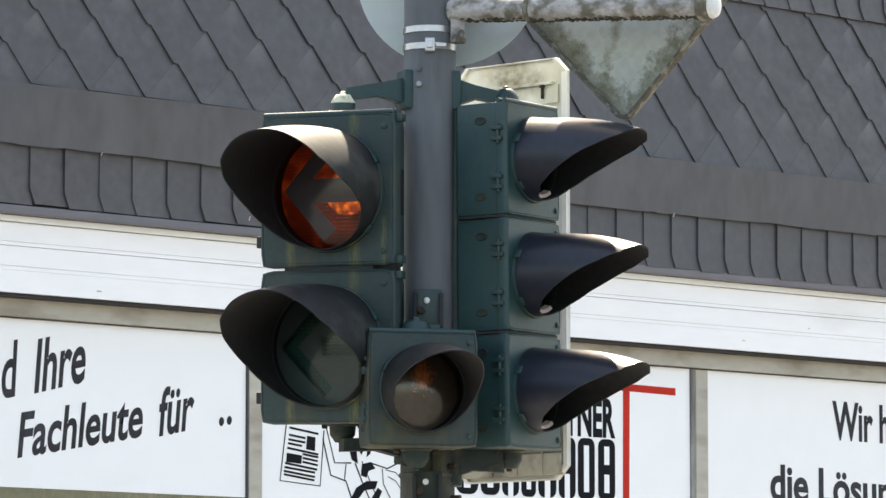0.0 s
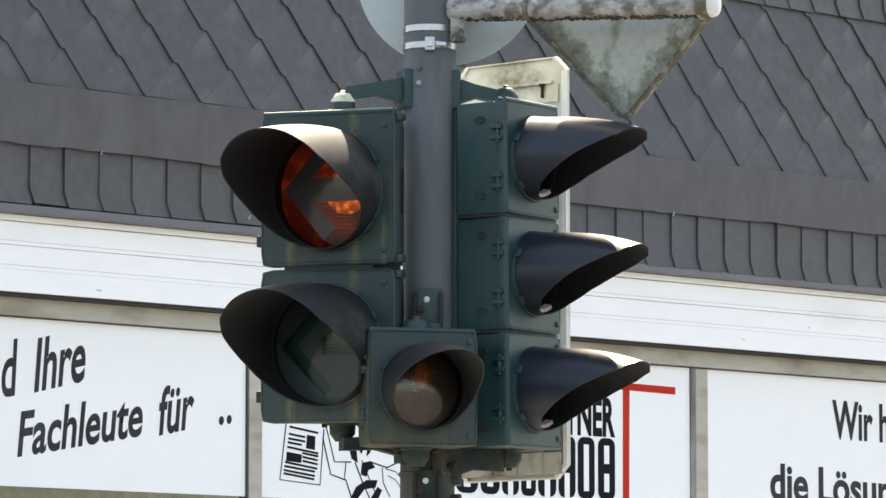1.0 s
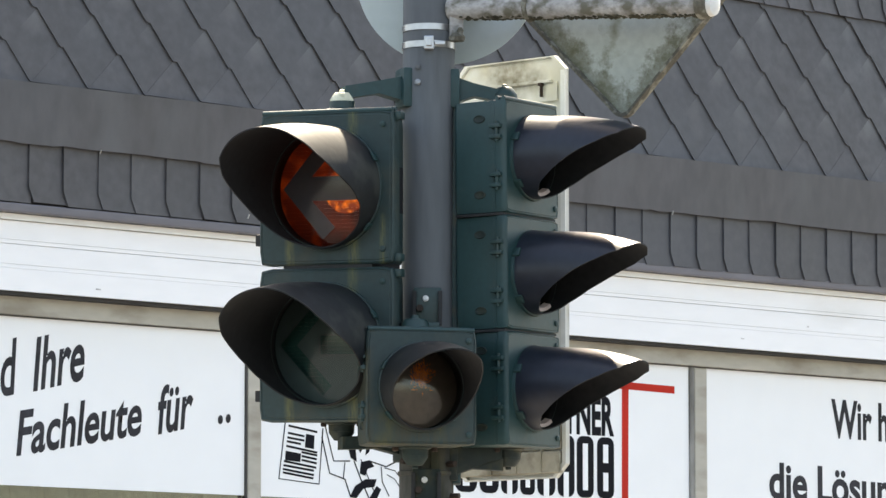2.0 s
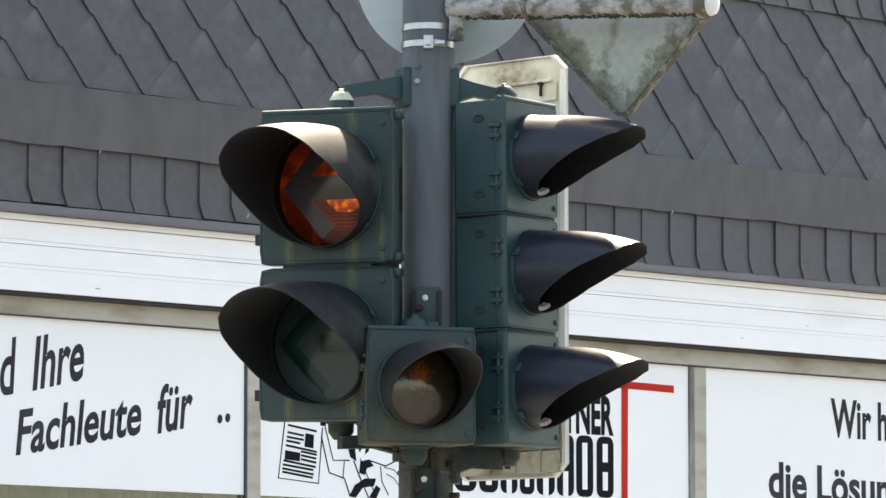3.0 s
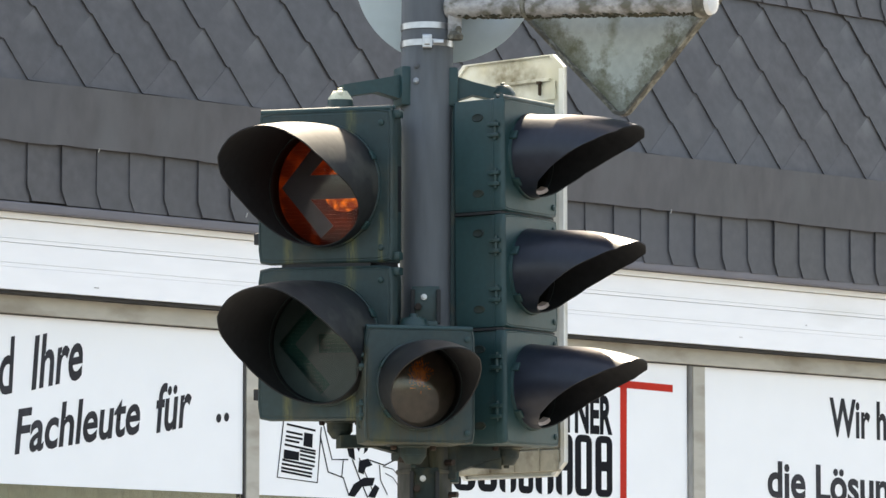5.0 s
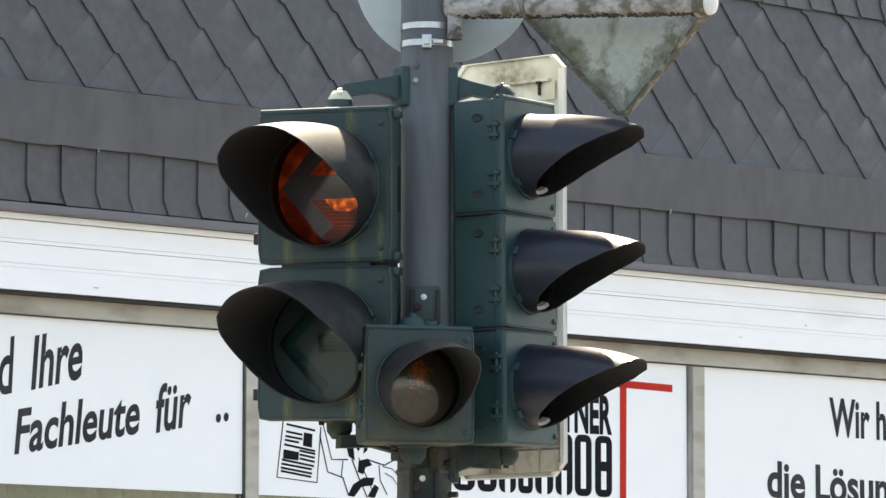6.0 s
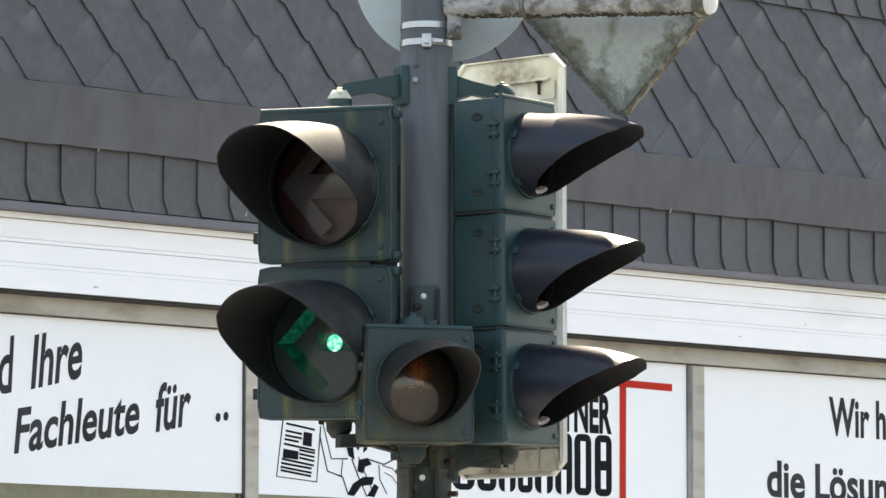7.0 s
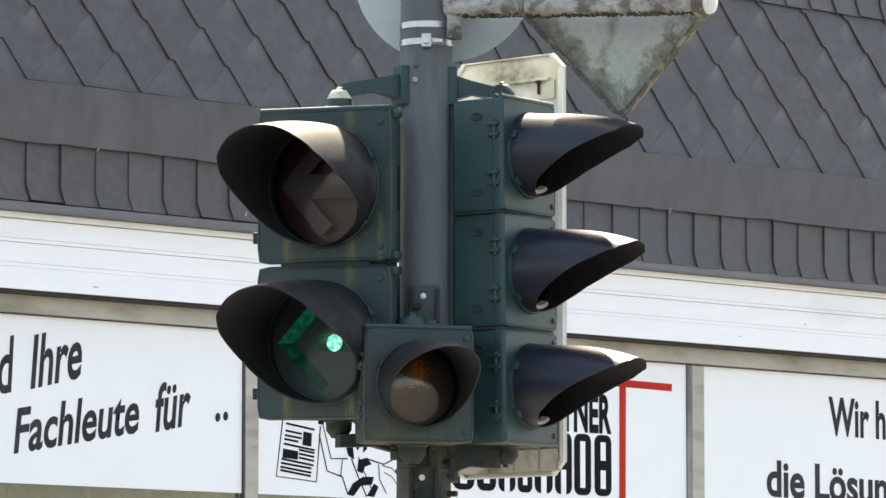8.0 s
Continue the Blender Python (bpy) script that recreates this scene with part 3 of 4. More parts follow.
def spigot(head, size, depth, z, up=1, top=None, squat=False):
    """Domed bearing that holds the stack at its top or foot."""
    bm = bmesh.new()
    m = pose(0, depth * 0.5, z) if up > 0 else pose(0, depth * 0.5, z, 180)
    turned(bm, [(0.042, -0.004), (0.042, 0.008), (0.036, 0.012), (0.031, 0.030)] if squat else [(0.040, -0.004), (0.040, 0.010), (0.032, 0.014), (0.031, 0.030)], 20, m)
    part("bearing", bm, GREEN_DARK if up > 0 else GREEN_GRIME_SHADE, head, "round green casting", 35)
    bm = bmesh.new()
    turned(bm, [(0.0300, 0.0302), (0.0270, 0.0345), (0.0120, 0.0360), (0.0100, 0.0440), (0.008, 0.0450)] if squat else [(0.0310, 0.0302), (0.0310, 0.033), (0.0190, 0.050), (0.0170, 0.0515), (0.0070, 0.052), (0.0068, 0.058), (0.005, 0.059)], 8 if top else 20, m)
    part("bearing_cap", bm, top or (GREEN_DARK if up > 0 else GREEN_GRIME_SHADE), head, "pale cream cap" if top else "", 35)
    if up < 0:
        bm = bmesh.new()
        loft(bm, [squarish(0.066, 0.052, -0.002, 32, 6), squarish(0.066, 0.052, 0.005, 32, 6), squarish(0.060, 0.046, 0.008, 32, 6)])
        bmesh.ops.transform(bm, matrix=m @ pose(0, 0, 0, 90), verts=bm.verts)
        part("flange", bm, GREEN_GRIME_SHADE, head, "grimy bolted flange", 35)
        for x in (-0.048, 0.048):
            bm = bmesh.new()
            turned(bm, [(0.008, 0.004), (0.008, 0.016), (0.005, 0.018)], 6, m @ pose(x, 0, 0))
            part("bolt", bm, RUST, head)
        return
    bm = bmesh.new()
    turned(bm, [(0.009, 0), (0.009, 0.008), (0.006, 0.010)], 6, m @ pose(-0.052, 0, 0))
    part("bolt", bm, SCREW, head)


# two large lamps with arrows
HEAD_L = empty("traffic_light", pose(-0.2774, 10.75, 2.881, 2.5, 1.2, -25), "dark green two-lamp traffic signal with arrow lenses", "traffic light", "signal heads on the mast")
for z, kind in ((0.0, "red"), (-0.3755, "green")):
    chamber(HEAD_L, 0.362, 0.370, 0.17, 0.141, z, reach_large, -0.04, kind, False, 0.72, kind == "red")
stack_joint(HEAD_L, 0.26, 0.17, -0.1878)
spigot(HEAD_L, 0.366, 0.17, 0.185, 1, CAP_CREAM)
spigot(HEAD_L, 0.366, 0.17, -0.5515, -1)

# three lamps, seen from the side
HEAD_R = empty("traffic_light", pose(0.2175, 10.86, 2.964, 0, -0.8, 57), "dark green three-lamp traffic signal with long hoods", "traffic light", "signal heads on the mast")
for z in (0.0, -0.2795, -0.559):
    chamber(HEAD_R, 0.246, 0.2786, 0.152, 0.092, z, reach_long, -0.05, "amber", True, crown=z == 0.0)
for z in (-0.14, -0.42):
    stack_joint(HEAD_R, 0.2575, 0.152, z, 0.0030)
spigot(HEAD_R, 0.246, 0.152, 0.130, 1)
spigot(HEAD_R, 0.246, 0.152, -0.690, -1)

# one lamp low on the mast
HEAD_S = empty("traffic_light", pose(-0.0481, 10.66, 2.397, 0, 0, 15), "small dark green single-lamp traffic signal with amber lens, mossy foot", "traffic light", "signal heads on the mast")
lone = chamber(HEAD_S, 0.272, 0.276, 0.125, 0.098, 0.0, reach_small, -0.02, "lone", True, crown=True)
spigot(HEAD_S, 0.272, 0.125, 0.131, 1, squat=True)
spigot(HEAD_S, 0.272, 0.125, -0.131, -1)
# orange flecks that paint the sun glinting in the lens
bm = bmesh.new()
rnd = random.Random(11)
for k in range(420):
    x, z = rnd.gauss(0.004, 0.010), rnd.gauss(0.026, 0.013)
    a = math.atan2(z + 0.004, x - 0.004) + rnd.uniform(-0.3, 0.3)
    l, w = rnd.uniform(0.003, 0.009), rnd.uniform(0.0006, 0.0015)
    ca, sa = math.cos(a), math.sin(a)
    tri = [(x - w * sa, z + w * ca), (x + w * sa, z - w * ca), (x + l * ca, z + l * sa)]
    yy = 0.008 + 0.00004 * k
    slab(bm, tri, yy, yy + 0.00004)
part("amber_facets", bm, AMBER, lone, "painted orange glints in the lens")

# ---- mast ----
MAST = empty("signal_mast", pose(-0.0500, 10.9, 0, 0, 0.32, 0), "grey painted round steel mast with stainless bands", "mast")
bm = bmesh.new()
turned(bm, [(0.0635, 0.0), (0.0635, 4.1), (0.05, 4.13)], 48)
part("pole", bm, POLE, MAST, smooth=40)
bm = bmesh.new()
turned(bm, [(0.16, 0.119), (0.16, 0.14), (0.075, 0.15), (0.0645, 0.24)], 32)
part("base_plate", bm, POLE, MAST, smooth=30)
ZB = (3.287, 3.245)
for z in ZB:
    bm = bmesh.new()
    turned(bm, [(0.0640, z - 0.0075), (0.0660, z - 0.0075), (0.0660, z + 0.0075), (0.0640, z + 0.0075)], 48)
    part("band_clamp", bm, STEEL, MAST, "shiny stainless steel band", 30)
bm = bmesh.new()
box(bm, -0.012, 0.012, -0.078, -0.064, ZB[1] - 0.017, ZB[1] + 0.017, 0.003)
box(bm, -0.007, 0.007, -0.084, -0.064, ZB[1] - 0.009, ZB[1] + 0.009, 0.002)
box(bm, 0.014, 0.040, -0.072, -0.060, ZB[1] - 0.005, ZB[1] + 0.005, 0.002)
part("band_buckle", bm, STEEL, MAST)


def bracket(target, z, drop, mat=GREEN):
    """Cast arm from a pad on the pole to the bearing of a head."""
    tx, ty = target
    bm = bmesh.new()
    a = math.atan2(ty, tx)
    m = pose(0, 0, z, 0, 0, math.degrees(a))
    box(bm, 0.052, 0.076, -0.035, 0.035, -0.048, 0.048, 0.006, 0, m)
    l = math.hypot(tx, ty)
    w = 0.020
    vs = [[(0.070, -w, -0.032), (0.070, w, -0.032), (0.070, w, 0.028), (0.070, -w, 0.028)], [(l * 0.6, -w, -0.018), (l * 0.6, w, -0.018), (l * 0.6, w, 0.014), (l * 0.6, -w, 0.014)],
          [(l, -w, -0.022 - drop), (l, w, -0.022 - drop), (l, w, 0.008 - drop), (l, -w, 0.008 - drop)]]
    loft(bm, [[m @ Vector(p) for p in q] for q in vs])
    part("arm", bm, mat, MAST, "green cast bracket arm", 40)


bracket((-0.207, -0.070), 3.140, 0.012)
bracket((0.185, 0.000), 3.140, 0.012)
bracket((-0.207, -0.070), 2.28, 0.0, GREEN_GRIME_SHADE)
bracket((0.185, 0.000), 2.235, 0.0, GREEN_GRIME_SHADE)
for z in (2.604, 2.168):
    bm = bmesh.new()
    box(bm, -0.034, 0.034, -0.080, -0.058, z - 0.045, z + 0.045, 0.004)
    box(bm, -0.030, 0.030, -0.16, -0.07, z - 0.066, z - 0.046, 0.005)
    part("bracket_pad", bm, GREEN_DARK if z > 2.4 else GREEN_GRIME_SHADE, MAST, "dark green bracket pad", 40)
    for x in (-0.031, 0.031):
        bm = bmesh.new()
        box(bm, x - 0.005, x + 0.005, -0.092, -0.066, z - 0.046, z + 0.036, 0.002)
        part("pad_flange", bm, RUBBER, MAST, "dark slotted flange")
    bm = bmesh.new()
    rod(bm, (-0.018, -0.080, z - 0.006), (-0.018, -0.098, z - 0.006), 0.009, n=6)
    part("bolt", bm, RUST, MAST, "rusty hexagon bolt")
    bm = bmesh.new()
    turned(bm, [(0.0075, 0), (0.0075, 0.004), (0.004, 0.006)], 14, pose(-0.004, -0.080, z + 0.018, 90))
    part("plug", bm, CAP_WHITE, MAST, "white plug")
for z in (3.188, 3.150):
    bm = bmesh.new()
    turned(bm, [(0.008, 0), (0.008, 0.003), (0.004, 0.005)], 14, pose(-0.026, -0.058, z, 90, 0, -24))
    part("rivet", bm, POLE if z > 3.17 else SCREW, MAST)

# added cover that carries the moss and grime of the lower pole
bm = bmesh.new()
turned(bm, [(0.0645, 1.95), (0.0657, 1.952), (0.0657, 2.262), (0.0645, 2.264)], 40)
part("lower_sleeve", bm, POLE_GRIMY, MAST, "added cover with the lower pole's mossy brown grime", 40)

# added strip; its dark green stands in for shade along the pole
bm = bmesh.new()
box(bm, 0.058, 0.083, -0.022, 0.045, 2.18, 3.10, 0.004)
part("mounting_rail", bm, GREEN_DARK, MAST, "added dark green strip over the pole's shaded right edge")

bm = bmesh.new()
slab(bm, [(0.055, 2.196), (0.150, 2.232), (0.182, 2.240), (0.182, 2.282), (0.055, 2.286)], -0.032, -0.012)
part("web_plate", bm, GREEN_GRIME_SHADE, MAST, "grimy dark green web plate")
bm = bmesh.new()
rod(bm, (0.020, -0.0705, 1.90), (0.020, -0.0705, 2.255), 0.0085, n=14)
part("cable_conduit", bm, POLE_GRIMY, MAST, "grimy cable conduit", 40)
for z in (2.205, 2.125):
    bm = bmesh.new()
    turned(bm, [(0.0660, z - 0.006), (0.0692, z - 0.004), (0.0692, z + 0.004), (0.0660, z + 0.006)], 40)
    part("clamp_ring", bm, POLE_GRIMY, MAST, "mossy clamp ring", 30)
for x, y, z in ((-0.044, -0.052, 2.232), (0.052, -0.045, 2.226), (0.060, -0.030, 2.150)):
    bm = bmesh.new()
    rod(bm, (x, y, z), (x * 1.32, y * 1.32, z), 0.008, n=6)
    part("bolt", bm, RUST, MAST, "rusty hexagon bolt")

# ---- signs on the mast, seen from behind ----
ROUND = empty("round_sign", pose(0.0139, 10.99, 3.4433, 0, 0, -8), "back of a round grey traffic sign clamped to the mast", "traffic sign", "signs on the mast")
bm = bmesh.new()
loft(bm, [circle(0.2275, 0.006), circle(0.2285, 0.003), circle(0.2285, 0.0), circle(0.2245, -0.001)])
part("plate", bm, SIGN_BACK, ROUND, smooth=30)
bm = bmesh.new()
box(bm, -0.10, 0.10, -0.026, -0.002, -0.11, -0.08, 0.003)
box(bm, -0.10, 0.10, -0.026, -0.002, 0.08, 0.11, 0.003)
part("rail", bm, SIGN_BACK, ROUND)

DIAMOND = empty("diamond_sign", pose(0.4371, 10.77, 3.334, 0, 0, -33), "back of a weathered diamond traffic sign with moss, on a tube", "traffic sign", "signs on the mast")
bm = bmesh.new()


def diamond(half, corner, y):
    out = []
    for q in range(4):
        a = math.pi / 2 * q
        for d in np.linspace(-45, 45, 6):
            b = a + radians(d)
            out.append(((half - corner * 1.414) * math.sin(a) + corner * math.sin(b), y, (half - corner * 1.414) * math.cos(a) + corner * math.cos(b)))
    return out


loft(bm, [diamond(0.290, 0.03, 0.010), diamond(0.290, 0.03, 0.006)])
part("plate", bm, MOSSY, DIAMOND)
bm = bmesh.new()
loft(bm, [diamond(0.292, 0.03, 0.013), diamond(0.292, 0.03, -0.012), diamond(0.282, 0.028, -0.012), diamond(0.280, 0.028, 0.0055), diamond(0.292, 0.03, 0.013)], False, False)
part("rim", bm, MOSS_RIM, DIAMOND, "dark mossy folded rim", 30)

T0, T1 = Vector((0.022, 10.86, 3.334)), Vector((0.6345, 10.5, 3.288))
mid = T1 - T0
bm = bmesh.new()
rod(bm, (0, 0, 0), mid * 0.985, 0.0285, n=32)
BOOM = part("boom", bm, TUBE, MAST, "weathered grey horizontal tube with moss", 40, MAST.matrix_basis.inverted() @ Matrix.Translation(T0))
bm = bmesh.new()
rod(bm, mid * 0.31, mid * 0.985, 0.0305, n=32)
part("sleeve", bm, TUBE, BOOM, smooth=40)
bm = bmesh.new()
turned(bm, [(0.0315, -0.012), (0.0325, 0.004), (0.028, 0.018), (0.012, 0.024)], 28, along(mid * 0.985, mid))
part("end_cap", bm, CAP_WHITE, BOOM, "pale plastic end cap", 50)
bm = bmesh.new()
rnd = random.Random(23)
side = mid.normalized().cross(Vector((0, 0, 1))).normalized()
for k in range(260):
    f, h = rnd.uniform(0.05, 0.96), rnd.uniform(0.0008, 0.0042)
    at = mid * f + side * rnd.uniform(-0.004, 0.016)
    r = 0.0305 if f > 0.31 else 0.0285
    low = -math.sqrt(max(r * r - (at - mid * f).length ** 2, 0.0001))
    turned(bm, [(0.0015, -h), (rnd.uniform(0.003, 0.008), -h * 0.3), (0.003, 0.002)], 6, Matrix.Translation(at + Vector((0, 0, low))))
part("moss_fringe", bm, MOSS_DARK, BOOM, "dark moss along the underside")
for k, wide in ((0.31, 0.012), (0.975, 0.03)):
    bm = bmesh.new()
    turned(bm, [(0.034, -wide / 2), (0.0365, -wide / 2 + 0.003), (0.0365, wide / 2 - 0.003), (0.034, wide / 2)], 28, along(mid * k, mid * (k + 0.05)))
    part("collar", bm, MOSS_RIM, BOOM, smooth=30)
bm = bmesh.new()
box(bm, -0.004, 0.030, -0.02, 0.05, -0.075, 0.045, 0.004)
rod(bm, (0.012, -0.025, -0.060), (0.012, 0.06, -0.060), 0.010, n=10)
part("clamp", bm, TUBE, BOOM, "weathered pale clamp", 40)
bm = bmesh.new()
turned(bm, [(0.018, 0), (0.020, 0.010), (0.012, 0.020)], 14, pose(0.014, -0.028, -0.085))
rod(bm, (0.022, -0.040, -0.060), (0.022, -0.018, -0.060), 0.008, n=6)
part("clamp_bolt", bm, MOSS_RIM, BOOM, "rusty clamp bolt", 40)

BOARD = empty("sign_board", pose(0.3058, 11.06, 3.251, 0, 0, -41), "back of a cream weathered rectangular sign board behind the mast", "sign", "signs on the mast")
BH, BW, CC = 1.046, 0.36, 0.034
bm = bmesh.new()
outline = [(0, -CC), (0, -BH + CC), (-CC, -BH), (-BW + CC, -BH), (-BW, -BH + CC), (-BW, -CC), (-BW + CC, 0), (-CC, 0)]
slab(bm, outline, 0.006, 0.010)
part("plate", bm, PLATE, BOARD)
bm = bmesh.new()
cx, cz = -BW / 2, -BH / 2
inset = [(cx + (x - cx) * (1 - 0.012 / (BW / 2)), cz + (z - cz) * (1 - 0.003 / (BH / 2))) for x, z in outline]
loft(bm, [[(x, 0.0105, z) for x, z in outline], [(x, -0.004, z) for x, z in outline], [(x, -0.004, z) for x, z in inset], [(x, 0.0058, z) for x, z in inset]], False, False)
part("rim", bm, PLATE, BOARD, "folded cream edge")
# sun on the board's right edge, put into a whiter strip
bm = bmesh.new()
box(bm, -0.013, 0.0015, -0.0062, -0.0042, -BH + 0.16, -CC - 0.004, 0.0005)
part("edge_strip", bm, RIM_SUNLIT, BOARD, "white strip painting the sunlit board edge")
for z in (-0.062,):
    bm = bmesh.new()
    box(bm, -BW + 0.02, -0.045, -0.006, 0.005, z - 0.004, z + 0.004, 0.002)
    box(bm, -BW + 0.02, -0.030, 0.001, 0.005, z - 0.05, z - 0.004, 0.001)
    part("rail", bm, PLATE, BOARD)
PLATE_DIRTY = material("grimy_cream_board", (0.36, 0.34, 0.27), 0.65, grain=50, vary=0.12, stain=(0.13, 0.11, 0.07), stain_scale=12, stain_at=0.58, bump=0.1, streak=(0.16, 0.14, 0.08))
bm = bmesh.new()
box(bm, -BW + 0.012, -0.016, -0.009, 0.005, -BH + 0.012, -BH + 0.066, 0.003)
part("channel", bm, PLATE_DIRTY, BOARD, "grimy folded channel")
bm = bmesh.new()
box(bm, -BW + 0.012, -0.016, -0.003, 0.005, -BH + 0.070, -BH + 0.150, 0.002)
part("channel", bm, PLATE_DIRTY, BOARD, "grimy folded channel")
for x in (-0.075, -0.155, -0.235):
    bm = bmesh.new()
    box(bm, x - 0.0015, x + 0.0015, -0.0115, 0.004, -BH + 0.014, -BH + 0.145, 0.0)
    part("rib", bm, PLATE_DIRTY, BOARD)
bm = bmesh.new()
box(bm, -0.081, -0.070, -0.012, 0.0, -0.072, -0.065, 0.001)
box(bm, -0.0765, -0.0735, -0.010, 0.0, -0.100, -0.066, 0.0008)
part("catch", bm, RUST, BOARD, "dark rusty catch")

# ---- shop building ----
SHOP = empty("shop_building", pose(0, 18, 0, 0, 0, 42.1), "shop with dark slate roof edge, white fascia and printed window films", "building")
U0, U1, MULLIONS = -5.9, 6.4, ((-3.454, -3.446, -3.380), (-1.020, -1.012, -0.946), (1.396, 1.4205, 1.493), (3.862, 3.870, 3.936))


def plain(name, x0, x1, y0, y1, z0, z1, mat, bevel=0.0, parent=SHOP, label=""):
    return part(name, box(bmesh.new(), x0, x1, y0, y1, z0, z1, bevel), mat, parent, label)


plain("wall", U0, U1, 0.0, 0.24, 0.0, 0.55, PLASTER)
plain("wall", U0, U0 + 0.3, 0.0, 0.24, 0.55, 3.49, PLASTER)
plain("wall", U1 - 0.3, U1, 0.0, 0.24, 0.55, 3.49, PLASTER)
plain("wall", U0, U1, 0.07, 0.24, 3.19, 3.49, PLASTER)
plain("side_wall", U0, U0 + 0.24, 0.24, 6.0, 0.0, 3.49, PLASTER)
plain("side_wall", U1 - 0.24, U1, 0.24, 6.0, 0.0, 3.49, PLASTER)
plain("back_wall", U0, U1, 6.0, 6.24, 0.0, 3.49, PLASTER)
plain("shop_floor", U0 + 0.24, U1 - 0.24, 0.24, 6.0, 0.0, 0.05, INSIDE)
plain("shop_ceiling", U0 + 0.24, U1 - 0.24, 0.24, 6.0, 3.40, 3.48, INSIDE)

# fascia of stacked profiles
FAS = plain("fascia", U0, U1, -0.0865, 0.066, 3.184, 3.458, FASCIA, 0.004)
for z0, z1, y, m in ((3.4422, 3.4645, -0.118, FASCIA_TOP), (3.3705, 3.4398, -0.103, FASCIA), (3.3556, 3.3698, -0.1018, FASCIA), (3.2812, 3.3538, -0.101, FASCIA), (3.2656, 3.2805, -0.1000, FASCIA), (3.1830, 3.2650, -0.101, FASCIA)):
    plain("fascia_board", U0, U1, y, -0.0885, z0, z1, m, 0.001, FAS)
# black strip that paints the shade gap below the fascia
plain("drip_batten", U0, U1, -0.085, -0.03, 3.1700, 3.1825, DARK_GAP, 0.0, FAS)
for u, z, w in ((-1.812, 3.213, 0.022), (1.618, 3.226, 0.018), (2.02, 3.30, 0.010)):
    plain("scuff", u - w / 2, u + w / 2, -0.1024, -0.1008, z - 0.0025, z + 0.0020, MARK, 0.0006, FAS, "small grey scuff mark")
plain("eaves_strip", U0, U1, -0.152, -0.0, 3.466, 3.500, LEAD, 0.006, SHOP, "grey metal eaves strip")

# window front
FRONT = plain("window_head", U0 + 0.3, U1 - 0.3, -0.030, 0.06, 3.104, 3.1805, FRAME, 0.004, SHOP, "beige metal frame rail")
bays = [(U0 + 0.33, MULLIONS[0][0] - 0.002)] + [(p[2] + 0.002, q[0] - 0.002) for p, q in zip(MULLIONS, MULLIONS[1:])] + [(MULLIONS[-1][2] + 0.002, U1 - 0.34)]
for dark, a, b in MULLIONS:
    plain("mullion", a, b, -0.012, 0.055, 0.60, 3.0985, FRAME, 0.005, FRONT)
    # narrow strips are gaskets; the wide one paints the mullion's shaded side
    plain("gasket", dark, a - 0.0005, -0.008, 0.04, 0.60, 3.103, GASKET if a - dark < 0.02 else FRAME_SHADE, 0.0, FRONT)
plain("gasket", U0 + 0.3, U1 - 0.3, -0.010, -0.003, 3.0990, 3.1035, GASKET, 0.0, FRONT)
plain("window_sill", U0 + 0.3, U1 - 0.3, -0.06, 0.05, 0.55, 0.60, FRAME, 0.005, FRONT)
for a, b in bays:
    pane = plain("pane", a, b, 0.008, 0.016, 0.60, 3.103, PANE, 0.0, FRONT)
    pane.visible_shadow = False
for a, b in ((-3.38, -1.02), (-0.93, 1.41)):
    bm = bmesh.new()
    n = 120
    top = [(a + (b - a) * i / n, 0.075 + 0.022 * math.sin(i * 0.9) + 0.008 * math.sin(i * 2.3)) for i in range(n + 1)]
    rows = [[bm.verts.new((x + (0.25 if z < 2 else 0.0), y, z)) for x, y in top] for z in (0.62, 3.05)]
    for i in range(n):
        bm.faces.new((rows[0][i], rows[0][i + 1], rows[1][i + 1], rows[1][i]))
    bmesh.ops.solidify(bm, geom=list(bm.faces), thickness=0.003)
    tagged(part("curtain", bm, CURTAIN, None, "beige pleated curtain behind the shop window", 60, SHOP.matrix_basis.copy()), category="curtain", group="shop curtains")


# printed films on the panes
def film_on(u0, u1, label):
    thing = empty("window_poster", SHOP.matrix_basis @ pose(u0, 0, 2.478), label, "poster", "printed window films")
    bm = bmesh.new()
    box(bm, 0, u1 - u0, 0.0, 0.004, 0.0, 0.626)
    part("film", bm, POSTER, thing)
    return thing


def lettering(parent, u0, name, text, p0, p1, cap, mat, lean=0.0, weight=0.0, lift=0.001):
    """Words along the line from p0 to p1 of the wall, with capitals of the given height."""
    cu = bpy.data.curves.new(name, "FONT")
    cu.body, cu.size, cu.shear, cu.offset, cu.extrude = text, 1.0, lean, weight, 0.0
    cu.resolution_u = 4
    tmp = bpy.data.objects.new(name, cu)
    scene.collection.objects.link(tmp)
    bpy.context.view_layer.update()
    me = bpy.data.meshes.new_from_object(tmp.evaluated_get(bpy.context.evaluated_depsgraph_get()))
    bpy.data.objects.remove(tmp)
    co = np.empty(len(me.vertices) * 3)
    me.vertices.foreach_get("co", co)
    co = co.reshape(-1, 3)
    x0, x1 = co[:, 0].min(), co[:, 0].max()
    sx, sy = math.dist(p0, p1) / (x1 - x0), cap / 0.70
    ex = ((p1[0] - p0[0]) / math.dist(p0, p1), (p1[1] - p0[1]) / math.dist(p0, p1))
    px, py = (co[:, 0] - x0) * sx, co[:, 1] * sy
    out = np.stack([p0[0] - u0 + ex[0] * px, np.full(len(px), -lift), p0[1] - 2.478 + ex[1] * px + py], 1)
    me.vertices.foreach_set("co", out.ravel())
    me.update()
    me.materials.clear()
    me.materials.append(mat)
    ob = new("lettering", me)
    ob.parent = parent
    return ob


